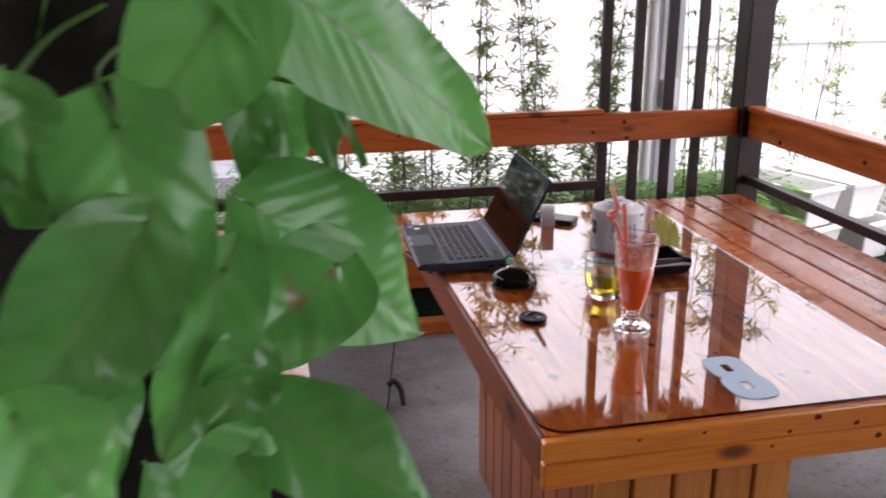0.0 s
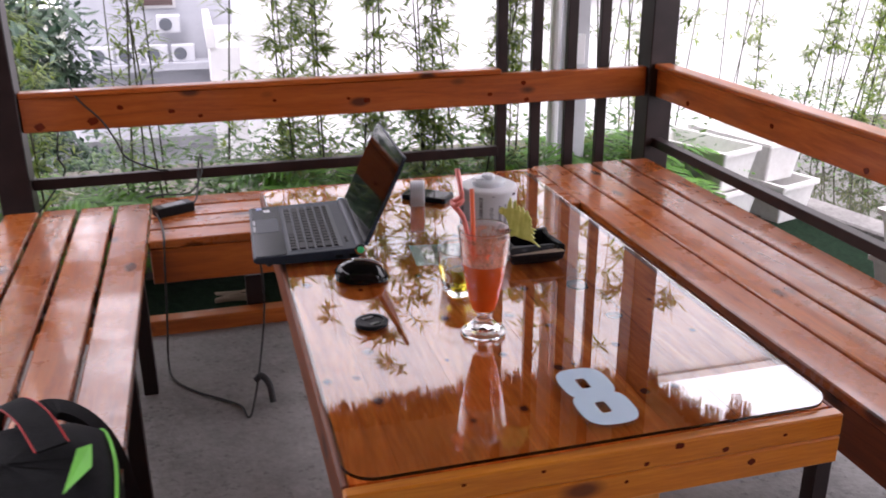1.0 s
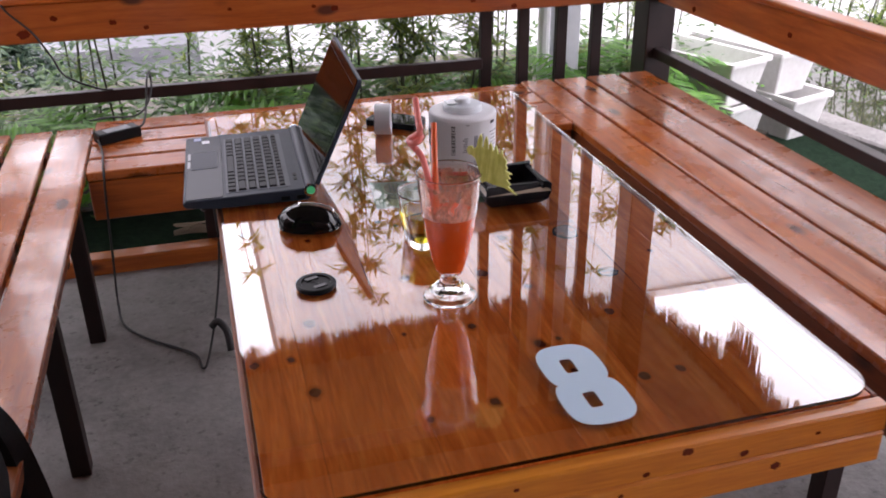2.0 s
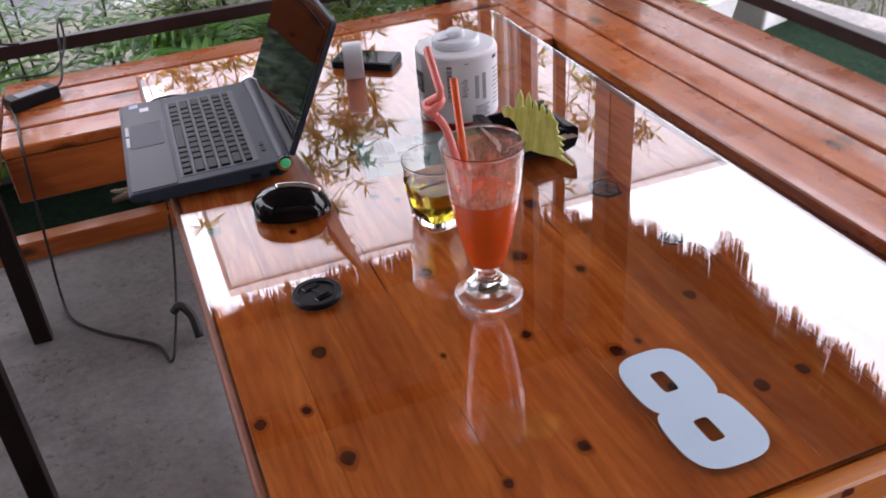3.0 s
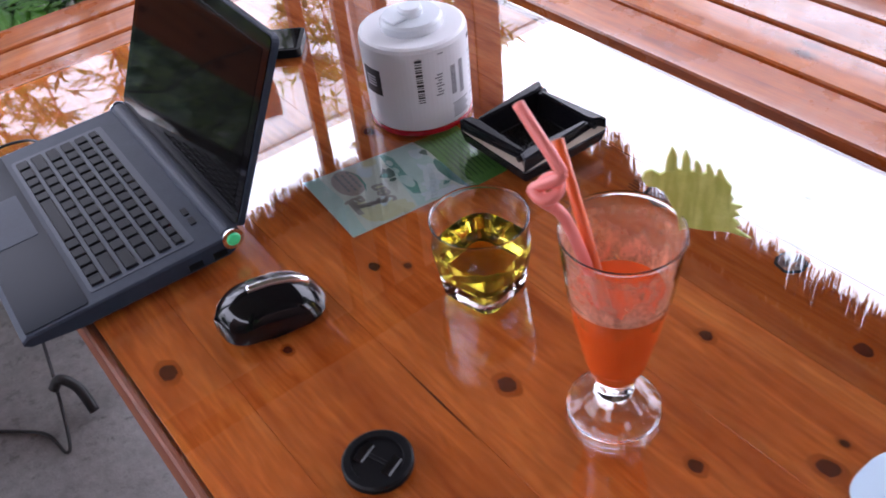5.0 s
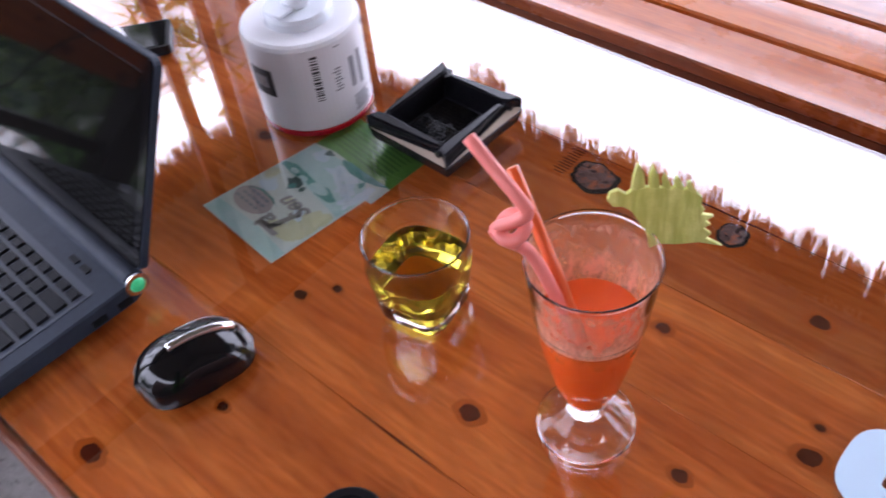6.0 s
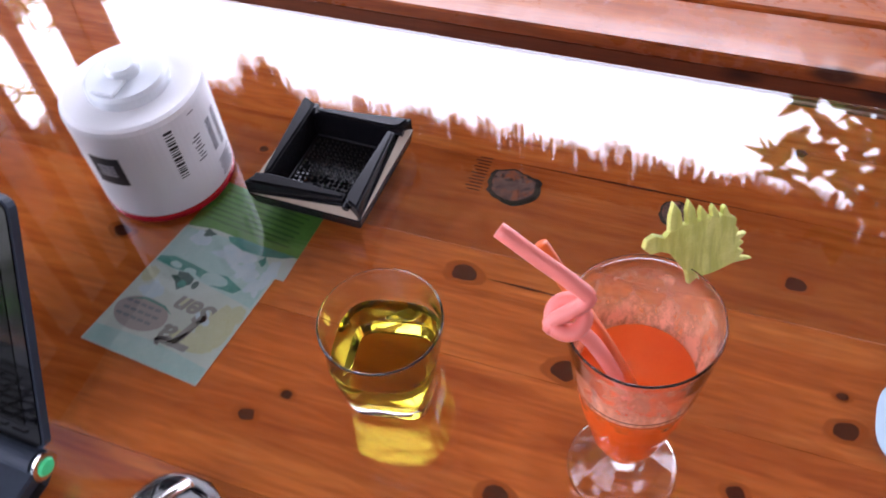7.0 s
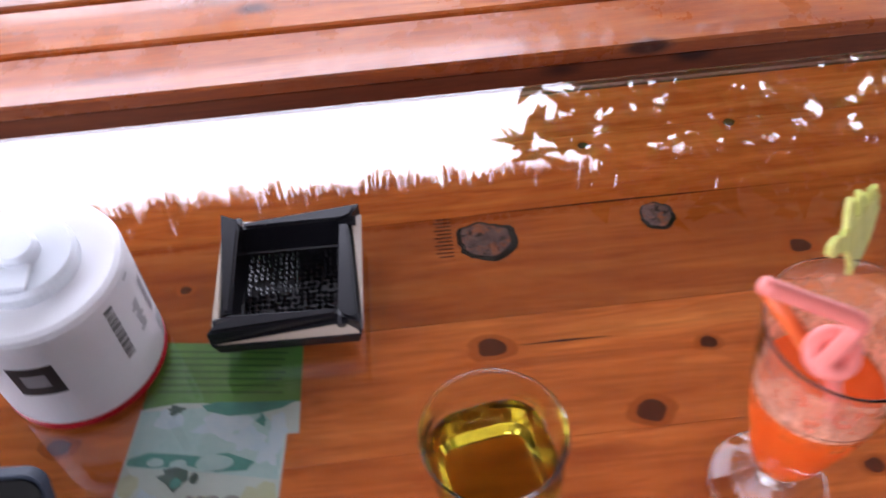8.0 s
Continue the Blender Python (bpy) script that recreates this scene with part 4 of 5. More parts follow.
def deck(x, lift=0.0):
    return 0.0235 + (x - 0.006) * 0.005 / 0.226 + lift


def on_deck(name, x0, y0, x1, y1, lift, h, mat, parent, label="", r=0.003):
    bm = slab(round_rect(x0, y0, x1, y1, r, 2), 0, h)
    for v in bm.verts:
        v.co.z += deck(v.co.x, lift)
    return part(name, bm, mat, parent, label)


on_deck("palm_rest", 0.006, 0.006, 0.076, LW - 0.006, 0.0002, 0.0010, PALM, laptop, "glossy dark palm rest", 0.004)
on_deck("touchpad", 0.014, 0.165, 0.068, 0.265, 0.0013, 0.0006, LAPTOP, laptop)
for y in (0.175, 0.222):
    on_deck("touchpad_button", 0.0065, y, 0.0125, y + 0.040, 0.0013, 0.0007, material("grey_button", (0.2, 0.2, 0.22), 0.3), laptop, "", 0.001)
for k, (y, c) in enumerate(((0.345, (0.10, 0.14, 0.35)), (0.322, (0.55, 0.55, 0.60)))):
    on_deck("sticker", 0.018 + 0.018 * k, y, 0.034 + 0.018 * k, y + 0.018, 0.0013, 0.0004, material("sticker_film", c, 0.3), laptop, "small foil sticker", 0.001)
key_data = {}


def key(y0, x0, w, d=0.0145):
    tag = (round(w, 4), round(d, 4))
    if tag not in key_data:
        bm = bmesh.new()
        lo = [bm.verts.new((a, b, 0)) for a, b in ((0, 0), (d, 0), (d, w), (0, w))]
        q = 0.0012
        hi = [bm.verts.new((a, b, 0.0028)) for a, b in ((q, q), (d - q, q), (d - q, w - q), (q, w - q))]
        bm.faces.new(hi)
        for i in range(4):
            bm.faces.new((lo[i], lo[(i + 1) % 4], hi[(i + 1) % 4], hi[i]))
        key_data[tag] = mesh_of("key", bm, KEY)
    part("key", key_data[tag], None, laptop, at=pose(x0, y0, deck(x0, 0.0008), 0, -1.2))


K0, K1, PITCH = 0.026, 0.334, 0.0192
on_deck("keyboard_plate", 0.082, 0.020, 0.206, 0.342, 0.0001, 0.0006, material("grey_key_plate", (0.052, 0.062, 0.084), 0.4, spec=0.25), laptop, "", 0.004)
for row in range(6):
    x = 0.0865 + row * 0.0198
    d = 0.0150 if row < 5 else 0.0110
    y = K0
    if row == 0:
        widths = [1, 1, 1, 1, 1, 5.0, 1, 1, 1, 1.3, 1.2]
    elif row == 1:
        widths = [2.2, 1, 1, 1, 1, 1, 1, 1, 1, 1, 1, 2.0]
    elif row == 2:
        widths = [1.9, 1, 1, 1, 1, 1, 1, 1, 1, 1, 1, 1, 1.6]
    elif row == 3:
        widths = [1.4, 1, 1, 1, 1, 1, 1, 1, 1, 1, 1, 1, 1, 1.3]
    elif row == 4:
        widths = [1.9, 1, 1, 1, 1, 1, 1, 1, 1, 1, 1, 1, 1, 1]
    else:
        widths = [1] * 16
    unit = (K1 - K0) / sum(widths)
    for w in widths:
        key(y + 0.0018, x, unit * w - 0.0036, d)
        y += unit * w
CHROME = material("chrome", (0.75, 0.75, 0.76), 0.12, 1.0)
LED = material("green_power_light", (0.05, 0.5, 0.2), 0.3)
LED.node_tree.nodes["Principled BSDF"].inputs["Emission Color"].default_value = (0.08, 0.8, 0.3, 1)
LED.node_tree.nodes["Principled BSDF"].inputs["Emission Strength"].default_value = 0.05
hinge = part("hinge", tube([(0.243, 0.006, 0.0235), (0.243, LW / 2, 0.0235), (0.243, LW - 0.006, 0.0235)], 0.0125, 20), LAPTOP, laptop, smooth=False)
for y, s in ((0.0025, 1), (LW - 0.0025, -1)):
    cap = part("hinge_cap", lathe([(0.0, 0.0), (0.0125, 0.0), (0.0130, 0.003), (0.0, 0.004)], 24), CHROME, hinge, "chrome end ring", at=pose(0.243, y, 0.0235, 90 * s))
part("power_light", lathe([(0.0, 0.0), (0.0085, 0.0), (0.007, 0.0022), (0.0, 0.003)], 20), LED, hinge, "green lit power button", at=pose(0.243, -0.0012, 0.0235, 90))
for y in (0.05, 0.072):
    on_deck("media_key", 0.2145, y, 0.2215, y + 0.014, 0.0004, 0.001, KEY, laptop, "", 0.001)
for x in (0.185, 0.215):
    part("port", box_mesh(x, -0.0012, 0.008, x + 0.017, 0.0005, 0.016), BLACK, laptop)
for x in (0.075, 0.215):
    for y in (0.02, LW - 0.02):
        part("rubber_foot", lathe([(0.0, -0.0018), (0.006, -0.0018), (0.007, 0.0042), (0.0, 0.0042)], 12), BLACK, laptop, at=pose(x, y, 0))
lid_bm = slab(round_rect(0, 0, 0.226, LW - 0.004, 0.010, 4), 0, 0.0075)
lid_at = pose(0.2585, 0.002, 0.028, 0, -64.4, 0)
lid = part("lid", lid_bm, LAPTOP, laptop, at=lid_at)
part("bezel", slab(round_rect(0.002, 0.002, 0.224, LW - 0.006, 0.009, 4), 0.0077, 0.0092), GLOSS_BLACK, lid)
part("screen", slab(round_rect(0.022, 0.016, 0.208, LW - 0.020, 0.002, 2), 0.0094, 0.0098), SCREEN, lid, "dark glossy switched-off screen")

# ---- mouse ----
mouse = thing("computer_mouse", "glossy black computer mouse with a silver strip", "mouse", at=pose(0.1165, 0.712, 0.705, 0, 0, -15) @ Matrix.Diagonal((1.02, 1.18, 1.18, 1.0)))


def mouse_shell(z_top, grow=0.0, x0=-1.0, x1=1.0, width=1.0):
    bm = bmesh.new()
    n, k = 18, 12
    grid = []
    for i in range(n + 1):
        u = x0 + (x1 - x0) * i / n
        half = (0.034 + grow) * max(0.0, 1 - abs(u) ** 2.6) ** 0.5 * (1 - 0.08 * math.cos(3 * u)) * width
        hgt = (z_top + grow) * max(0.0, 1 - abs(u * 0.97 + 0.08) ** 2.3) ** 0.6
        row = []
        for j in range(k + 1):
            a = math.pi * j / k
            row.append(bm.verts.new((u * (0.058 + grow), half * math.cos(a), 0.004 + hgt * math.sin(a) ** 0.75)))
        grid.append(row)
    for a, b in zip(grid, grid[1:]):
        for j in range(k):
            bm.faces.new((a[j], a[j + 1], b[j + 1], b[j]))
    bmesh.ops.remove_doubles(bm, verts=bm.verts[:], dist=0.0003)
    bmesh.ops.recalc_face_normals(bm, faces=bm.faces[:])
    return bm


part("shell", mouse_shell(0.035), GLOSS_BLACK, mouse, smooth=True)
part("foot", slab([(0.056 * math.cos(radians(a)), 0.030 * math.sin(radians(a))) for a in range(0, 360, 12)], 0.0008, 0.0055), BLACK, mouse)
strip = smooth_path([(-0.018, 0.0, 0.0405), (0.005, 0.0, 0.0402), (0.028, 0.0, 0.0360), (0.044, 0.0, 0.0285)], 6)
bm = tube(strip, 0.0042, 10)
for v in bm.verts:
    v.co.z -= 0.0022
part("silver_strip", bm, CHROME, mouse, "polished silver strip with the wheel", smooth=True)
for i in range(5):
    part("print", box_mesh(-0.0435 + 0.0, -0.010 + 0.0042 * i, 0.0275, -0.0405, -0.0075 + 0.0042 * i, 0.0283), AC_BODY, mouse, "small grey print") if i in (0, 2, 4) else None

# ---- lens cap ----
cap = thing("lens_cap", "black plastic lens cap lying on the glass plate", "lens cap", at=pose(0.093, 0.480, 0.705, 0, 0, 20))
part("disc", lathe([(0.0, 0.0005), (0.031, 0.0005), (0.0325, 0.002), (0.0325, 0.008), (0.0305, 0.0098), (0.024, 0.0098), (0.023, 0.0075), (0.0, 0.0075)], 48), BLACK, cap, smooth=False)
for sgn in (-1, 1):
    part("grip", box_mesh(-0.011, sgn * 0.015 - 0.005, 0.0076, 0.011, sgn * 0.015 + 0.005, 0.0098, 0.001), GLOSS_BLACK, cap)
part("bridge", box_mesh(-0.002, -0.010, 0.0076, 0.002, 0.010, 0.0092, 0.0006), BLACK, cap)

# ---- disc spindle box ----
spindle = thing("disc_spindle", "white paper-wrapped disc spindle box with a red base", "disc box", at=pose(0.474, 0.921, 0.705) @ Matrix.Diagonal((1.02, 1.02, 1.03, 1.0)))
part("foot_ring", lathe([(0.0, 0.0), (0.066, 0.0), (0.0685, 0.002), (0.0685, 0.007), (0.066, 0.0085), (0.0, 0.0085)], 64), material("red_plastic", (0.42, 0.012, 0.02), 0.25), spindle, "red plastic rim", smooth=False)
body = part("wrapper", lathe([(0.0, 0.009), (0.0672, 0.009), (0.0680, 0.012), (0.0695, 0.118), (0.068, 0.1225), (0.064, 0.1245), (0.0, 0.1245)], 72), WHITE_PAPER, spindle, smooth=False)
CLOUDY = material("cloudy_white_plastic", (0.70, 0.74, 0.78), 0.25)
knob = part("lid_knob", lathe([(0.040, 0.1246), (0.040, 0.134), (0.037, 0.1375), (0.016, 0.1385), (0.016, 0.146), (0.013, 0.149), (0.0, 0.149)], 48), CLOUDY, spindle, "cloudy white raised lid")
part("tab", box_mesh(-0.036, -0.013, 0.1386, -0.012, 0.013, 0.1425, 0.0015), CLOUDY, knob)
INK = material("black_print", (0.02, 0.02, 0.022), 0.5)
INK_GREY = material("grey_print", (0.25, 0.25, 0.27), 0.5)


def wrapped(name, angle, width, z0, z1, mat, label="", lift=0.0006):
    """A patch of print on the round wrapper; angle in degrees, width in metres along it."""
    bm = bmesh.new()
    n = max(2, int(width / 0.004))
    cols = []
    for i in range(n + 1):
        a = radians(angle) + (i / n - 0.5) * width / 0.069
        col = []
        for z in (z0, z1):
            q = 0.0680 + 0.0015 * (z - 0.012) / 0.106 + lift
            col.append(bm.verts.new((q * math.cos(a), q * math.sin(a), z)))
        cols.append(col)
    for a, b in zip(cols, cols[1:]):
        bm.faces.new((a[0], b[0], b[1], a[1]))
    part(name, bm, mat, body, label)


wrapped("label_block", 180, 0.034, 0.056, 0.092, INK, "black printed block")
for z in (0.064, 0.068, 0.072, 0.076):
    wrapped("print_bar", 180, 0.018, z + 0.004, z + 0.0062, AC_BODY, "", 0.0011)
r = random.Random(4)
z = 0.050
while z < 0.108:
    h = r.choice((0.0012, 0.0022, 0.0032))
    wrapped("barcode_bar", 238, 0.0085, z, z + h, INK)
    z += h + r.choice((0.0012, 0.002))
for ang, z0, z1 in ((276, 0.050, 0.090), (288, 0.046, 0.092)):
    for i in range(9):
        wrapped("barcode_bar", ang + i * 0.75 - 3, 0.0005 + 0.0004 * (i % 2), z0, z1, INK_GREY)
for i in range(8):
    wrapped("print_bar", 258 + (i % 2) * 1.5, 0.010 - 0.002 * (i % 3), 0.056 + 0.004 * i, 0.058 + 0.004 * i, INK_GREY)
for i in range(7):
    wrapped("print_bar", 285 - (i % 3), 0.030 - 0.004 * (i % 3), 0.016 + 0.0032 * i, 0.0176 + 0.0032 * i, INK_GREY)
for i in range(9):
    wrapped("print_bar", 316, 0.026 - 0.003 * (i % 4), 0.030 + 0.0075 * i, 0.032 + 0.0075 * i, INK_GREY)
wrapped("print_bar", 312, 0.014, 0.108, 0.114, INK)
wrapped("print_bar", 262, 0.008, 0.112, 0.1135, INK_GREY)

# ---- ashtray ----
ash = thing("ashtray", "square black plastic ashtray with pale side panels", "ashtray", at=pose(0.5155, 0.7410, 0.705, 0, 0, -1.5))
AX, AY = 0.0665, 0.0635
bm = bmesh.new()
lv = [[bm.verts.new((a, b, h)) for a, b in ((-x, -y), (x, -y), (x, y), (-x, y))] for x, y, h in
      ((AX - 0.015, AY - 0.015, 0.001), (AX - 0.004, AY - 0.004, 0.013), (AX - 0.0005, AY - 0.0005, 0.0290), (AX - 0.017, AY - 0.017, 0.0400), (AX - 0.019, AY - 0.019, 0.010))]
for a, b in zip(lv, lv[1:]):
    for i in range(4):
        bm.faces.new((a[i], a[(i + 1) % 4], b[(i + 1) % 4], b[i]))
bm.faces.new(lv[0][::-1])
bm.faces.new(lv[-1])
bmesh.ops.bevel(bm, geom=bm.edges[:], offset=0.0012, segments=1, affect="EDGES")
ASH_BLACK = material("satin_black_plastic", (0.010, 0.010, 0.013), 0.26, spec=0.35)
tray = part("tray", bm, ASH_BLACK, ash)
TAN = material("pale_side_panel", (0.42, 0.34, 0.26), 0.45)


def ash_side(k):
    """One side: a tan wedge on the sloping shoulder, a tapering black rim bar above it and a notch at the bar's end."""
    w, d = (AX, AY) if k % 2 == 0 else (AY, AX)
    turn = Matrix.Rotation(math.pi / 2 * k, 4, "Z")
    bm = bmesh.new()
    low = [(-w + 0.004, -d + 0.0005, 0.0304), (w - 0.002, -d + 0.0005, 0.0304), (w - 0.010, -d + 0.0085, 0.0362)]
    top = [(x, y - 0.0008, z + 0.0012) for x, y, z in low]
    a, b = [bm.verts.new(p) for p in low], [bm.verts.new(p) for p in top]
    bm.faces.new(b)
    for i in range(3):
        bm.faces.new((a[i], a[(i + 1) % 3], b[(i + 1) % 3], b[i]))
    part("side_panel", bm, TAN, ash, "pale tan triangular side panel", at=turn)
    bm = bmesh.new()
    out = [(-w + 0.001, -d + 0.0012), (w - 0.022, -d + 0.0110), (w - 0.022, -d + 0.0185), (-w + 0.0185, -d + 0.0190), (-w + 0.008, -d + 0.0160)]
    zs = (0.0475, 0.0450, 0.0450, 0.0470, 0.0475)
    lo = [bm.verts.new((x, y, 0.028)) for x, y in out]
    hi = [bm.verts.new((x, y, z)) for (x, y), z in zip(out, zs)]
    bm.faces.new(hi)
    for i in range(5):
        bm.faces.new((lo[i], lo[(i + 1) % 5], hi[(i + 1) % 5], hi[i]))
    bmesh.ops.bevel(bm, geom=[e for e in bm.edges if all(v in hi for v in e.verts)], offset=0.0022, segments=2, affect="EDGES")
    part("rim_bar", bm, ASH_BLACK, tray, at=turn)
    groove = [(w - 0.0165, -d + 0.004, 0.0385), (w - 0.0165, -d + 0.012, 0.0395), (w - 0.0165, -d + 0.0195, 0.0385)]
    part("cigarette_rest", tube(groove, 0.0040, 8), ASH_BLACK, tray, at=turn)


for k in range(4):
    ash_side(k)
r = random.Random(9)
bm = bmesh.new()
for i in range(17):
    for j in range(16):
        if r.random() < 0.94:
            x, y = -0.0425 + i * 0.0053 + r.uniform(-0.001, 0.001), -0.0395 + j * 0.0053 + r.uniform(-0.001, 0.001)
            top = bm.verts.new((x, y, 0.0128))
            ring = [bm.verts.new((x + 0.0027 * math.cos(k * 1.047), y + 0.0027 * math.sin(k * 1.047), 0.0101)) for k in range(6)]
            for k in range(6):
                bm.faces.new((ring[k], ring[(k + 1) % 6], top))
part("studded_floor", bm, GLOSS_BLACK, tray)

# ---- leaflet ----
LEAF_GREEN = plain_noise("green_print", (0.09, 0.26, 0.035), (0.16, 0.38, 0.06), 30.0, 0.4)
LEAF_PALE = plain_noise("pale_print", (0.60, 0.66, 0.58), (0.70, 0.72, 0.66), 30.0, 0.4)
flyer = thing("leaflet", "printed leaflet in green, white and teal under the glass plate", "leaflet", at=pose(0.0, 0.0, 0.6975))
TEAL = plain_noise("teal_print", (0.03, 0.22, 0.18), (0.10, 0.38, 0.30), 60.0, 0.4)
PINKISH = material("pink_grey_print", (0.44, 0.36, 0.34), 0.5)
GREEN_INK = material("dark_green_print", (0.06, 0.17, 0.03), 0.5)
YELLOWISH = plain_noise("yellow_print", (0.60, 0.58, 0.30), (0.66, 0.66, 0.48), 40.0, 0.4)


def on_sheet(u, v):
    """A point of the leaflet: u from its lower edge to the green end, v across."""
    a, b, c, d = (0.2525, 0.7620), (0.2650, 0.8965), (0.4670, 0.7380), (0.4840, 0.8580)
    return tuple((a[k] * (1 - u) + c[k] * u) * (1 - v) + (b[k] * (1 - u) + d[k] * u) * v for k in (0, 1))


def printed(name, points, mat, h, label="", parent=None):
    """A printed patch between points (u, v)."""
    bm = slab([on_sheet(*p) for p in points], h, h + 0.00001)
    bmesh.ops.recalc_face_normals(bm, faces=bm.faces[:])
    part(name, bm, mat, parent or sheet, label)


def ragged(u, v, ru, rv, key, n=22, rag=0.35):
    out = []
    for k in range(n):
        a = 2 * math.pi * k / n
        w = 1 + rag * noise.noise((u * 30 + 1.6 * math.cos(a), v * 30 + 1.6 * math.sin(a), key))
        out.append((u + ru * w * math.cos(a), v + rv * w * math.sin(a)))
    return out


WASH = plain_noise("pale_aqua_print", (0.38, 0.60, 0.55), (0.62, 0.72, 0.68), 22.0, 0.4)
CLOUD = plain_noise("white_blue_print", (0.52, 0.66, 0.74), (0.76, 0.79, 0.80), 60.0, 0.4)
TEAPOT = plain_noise("dark_teapot_print", (0.035, 0.085, 0.07), (0.08, 0.15, 0.12), 90.0, 0.4)
BRUSH = material("grey_brown_brush_print", (0.34, 0.31, 0.29), 0.5)
sheet = part("front_sheet", slab([on_sheet(0, 0), on_sheet(0.595, 0), on_sheet(0.602, 0.0), on_sheet(0.606, -0.075), on_sheet(0.74, -0.06), on_sheet(0.73, 0.35), on_sheet(0.73, 0.75), on_sheet(0.70, 1.0), on_sheet(0, 1)], 0.0004, 0.0006), LEAF_PALE, flyer)
part("green_flap", slab([on_sheet(0.66, -0.065), on_sheet(1.0, -0.03), on_sheet(1.0, 1.0), on_sheet(0.72, 1.0), on_sheet(0.68, 0.97)], 0.0, 0.0003), LEAF_GREEN, flyer, "plain green printed flap")
printed("wash", [(0.42, 0.02), (0.60, 0.02), (0.70, 0.2), (0.71, 0.6), (0.69, 0.98), (0.47, 0.98), (0.45, 0.5)], WASH, 0.00062, "pale aqua printed wash")
printed("lower_strip", [(0.005, 0.01), (0.085, 0.01), (0.11, 0.5), (0.09, 0.99), (0.005, 0.99)], WASH, 0.00064)
for k, (u, v, ru, rv) in enumerate(((0.27, 0.16, 0.11, 0.13), (0.36, 0.08, 0.06, 0.07), (0.17, 0.25, 0.05, 0.20), (0.40, 0.93, 0.05, 0.06), (0.33, 0.45, 0.03, 0.10))):
    printed("tint", ragged(u, v, ru, rv, k), YELLOWISH, 0.00067 + 0.00002 * k)
for k, (u, v, ru, rv) in enumerate(((0.64, 0.42, 0.055, 0.17), (0.58, 0.25, 0.05, 0.12), (0.66, 0.80, 0.035, 0.10), (0.60, 0.06, 0.07, 0.07), (0.53, 0.10, 0.05, 0.08), (0.29, 0.30, 0.04, 0.07), (0.32, 0.80, 0.05, 0.10))):
    printed("cloud", ragged(u, v, ru, rv, k + 9, rag=0.7), CLOUD, 0.00078 + 0.00002 * k)
printed("band", [(0.745, -0.04), (0.71, 0.06), (0.685, 0.22), (0.675, 0.40), (0.695, 0.55), (0.72, 0.60), (0.735, 0.50), (0.735, 0.30), (0.74, 0.10)], TEAL, 0.00095, "teal printed band")
for k, (u, v, ru, rv) in enumerate(((0.705, 0.44, 0.020, 0.07), (0.70, 0.76, 0.018, 0.05), (0.66, 0.18, 0.025, 0.03))):
    printed("motif", ragged(u, v, ru, rv, k + 20, rag=0.8), TEAPOT if k == 1 else TEAL, 0.00098 + 0.00002 * k, "teal printed motif")
printed("flower_band", [(0.50, 0.98), (0.525, 0.86), (0.52, 0.70), (0.51, 0.52), (0.525, 0.36), (0.49, 0.18), (0.455, 0.22), (0.45, 0.42), (0.475, 0.60), (0.465, 0.80), (0.475, 0.98)], TEAL, 0.00093, "teal printed flower band")
for k, (u, v, ru, rv) in enumerate(((0.487, 0.80, 0.017, 0.055), (0.478, 0.655, 0.020, 0.055), (0.485, 0.43, 0.032, 0.115))):
    printed("cup_print", ragged(u, v, ru, rv, 3, rag=0.15), WASH, 0.00100 + 0.00002 * k)
printed("teapot", [(0.47, 0.66), (0.455, 0.58), (0.42, 0.57), (0.405, 0.60), (0.37, 0.64), (0.405, 0.70), (0.43, 0.77), (0.44, 0.72), (0.46, 0.74)], TEAPOT, 0.00110, "dark printed teapot")
printed("teapot_light", ragged(0.405, 0.640, 0.022, 0.035, 5, 16, 0.3), TEAL, 0.00114)
printed("handle", ragged(0.425, 0.535, 0.022, 0.026, 2, 16, 0.1), TEAPOT, 0.00107)
printed("stamp", ragged(0.205, 0.745, 0.085, 0.225, 1, 28, 0.05), PINKISH, 0.00096, "pinkish round printed patch")
printed("stamp_arc", [(0.245, 0.95), (0.285, 0.80), (0.28, 0.62), (0.25, 0.52), (0.27, 0.63), (0.275, 0.80)], TEAL, 0.00099)
for k in range(3):
    u = 0.245 - 0.036 * k
    for q in range(5):
        v = 0.90 - 0.065 * q - 0.02 * (k == 1)
        printed("text_bar", [(u - 0.007, v - 0.026), (u + 0.008, v - 0.026), (u + 0.008, v + 0.026), (u - 0.007, v + 0.026)], INK_GREY, 0.00103)
for k in range(7):
    u = 0.96 - 0.030 * k
    printed("text_bar", [(u - 0.005, 0.07 + 0.02 * (k % 3)), (u + 0.004, 0.07 + 0.02 * (k % 3)), (u + 0.004, 0.93), (u - 0.005, 0.93)], GREEN_INK, 0.00034, "", flyer)
for word, u, v, size in (("T", 0.30, 0.155, 0.058), ("rà", 0.205, 0.285, 0.034), ("Sen", 0.355, 0.225, 0.030)):
    cu = bpy.data.curves.new("lettering", "FONT")
    cu.body, cu.size, cu.shear, cu.extrude, cu.offset = word, size, 0.3, 0.00004, 0.0009
    ob = new("lettering", cu)
    me = bpy.data.meshes.new_from_object(ob)
    bpy.data.objects.remove(ob)
    me.materials.clear()
    me.materials.append(BRUSH)
    part("lettering", me, None, sheet, "grey-brown brush lettering", at=pose(*on_sheet(u, v), 0.00125, 0, 0, 84))

# ---- tumbler of tea ----
tumbler = thing("tumbler", "square-based glass tumbler half full of yellow tea", "glass", at=pose(0.3080, 0.5890, 0.7052, 0, 0, 10) @ Matrix.Diagonal((1.07, 1.07, 0.955, 1.0)))


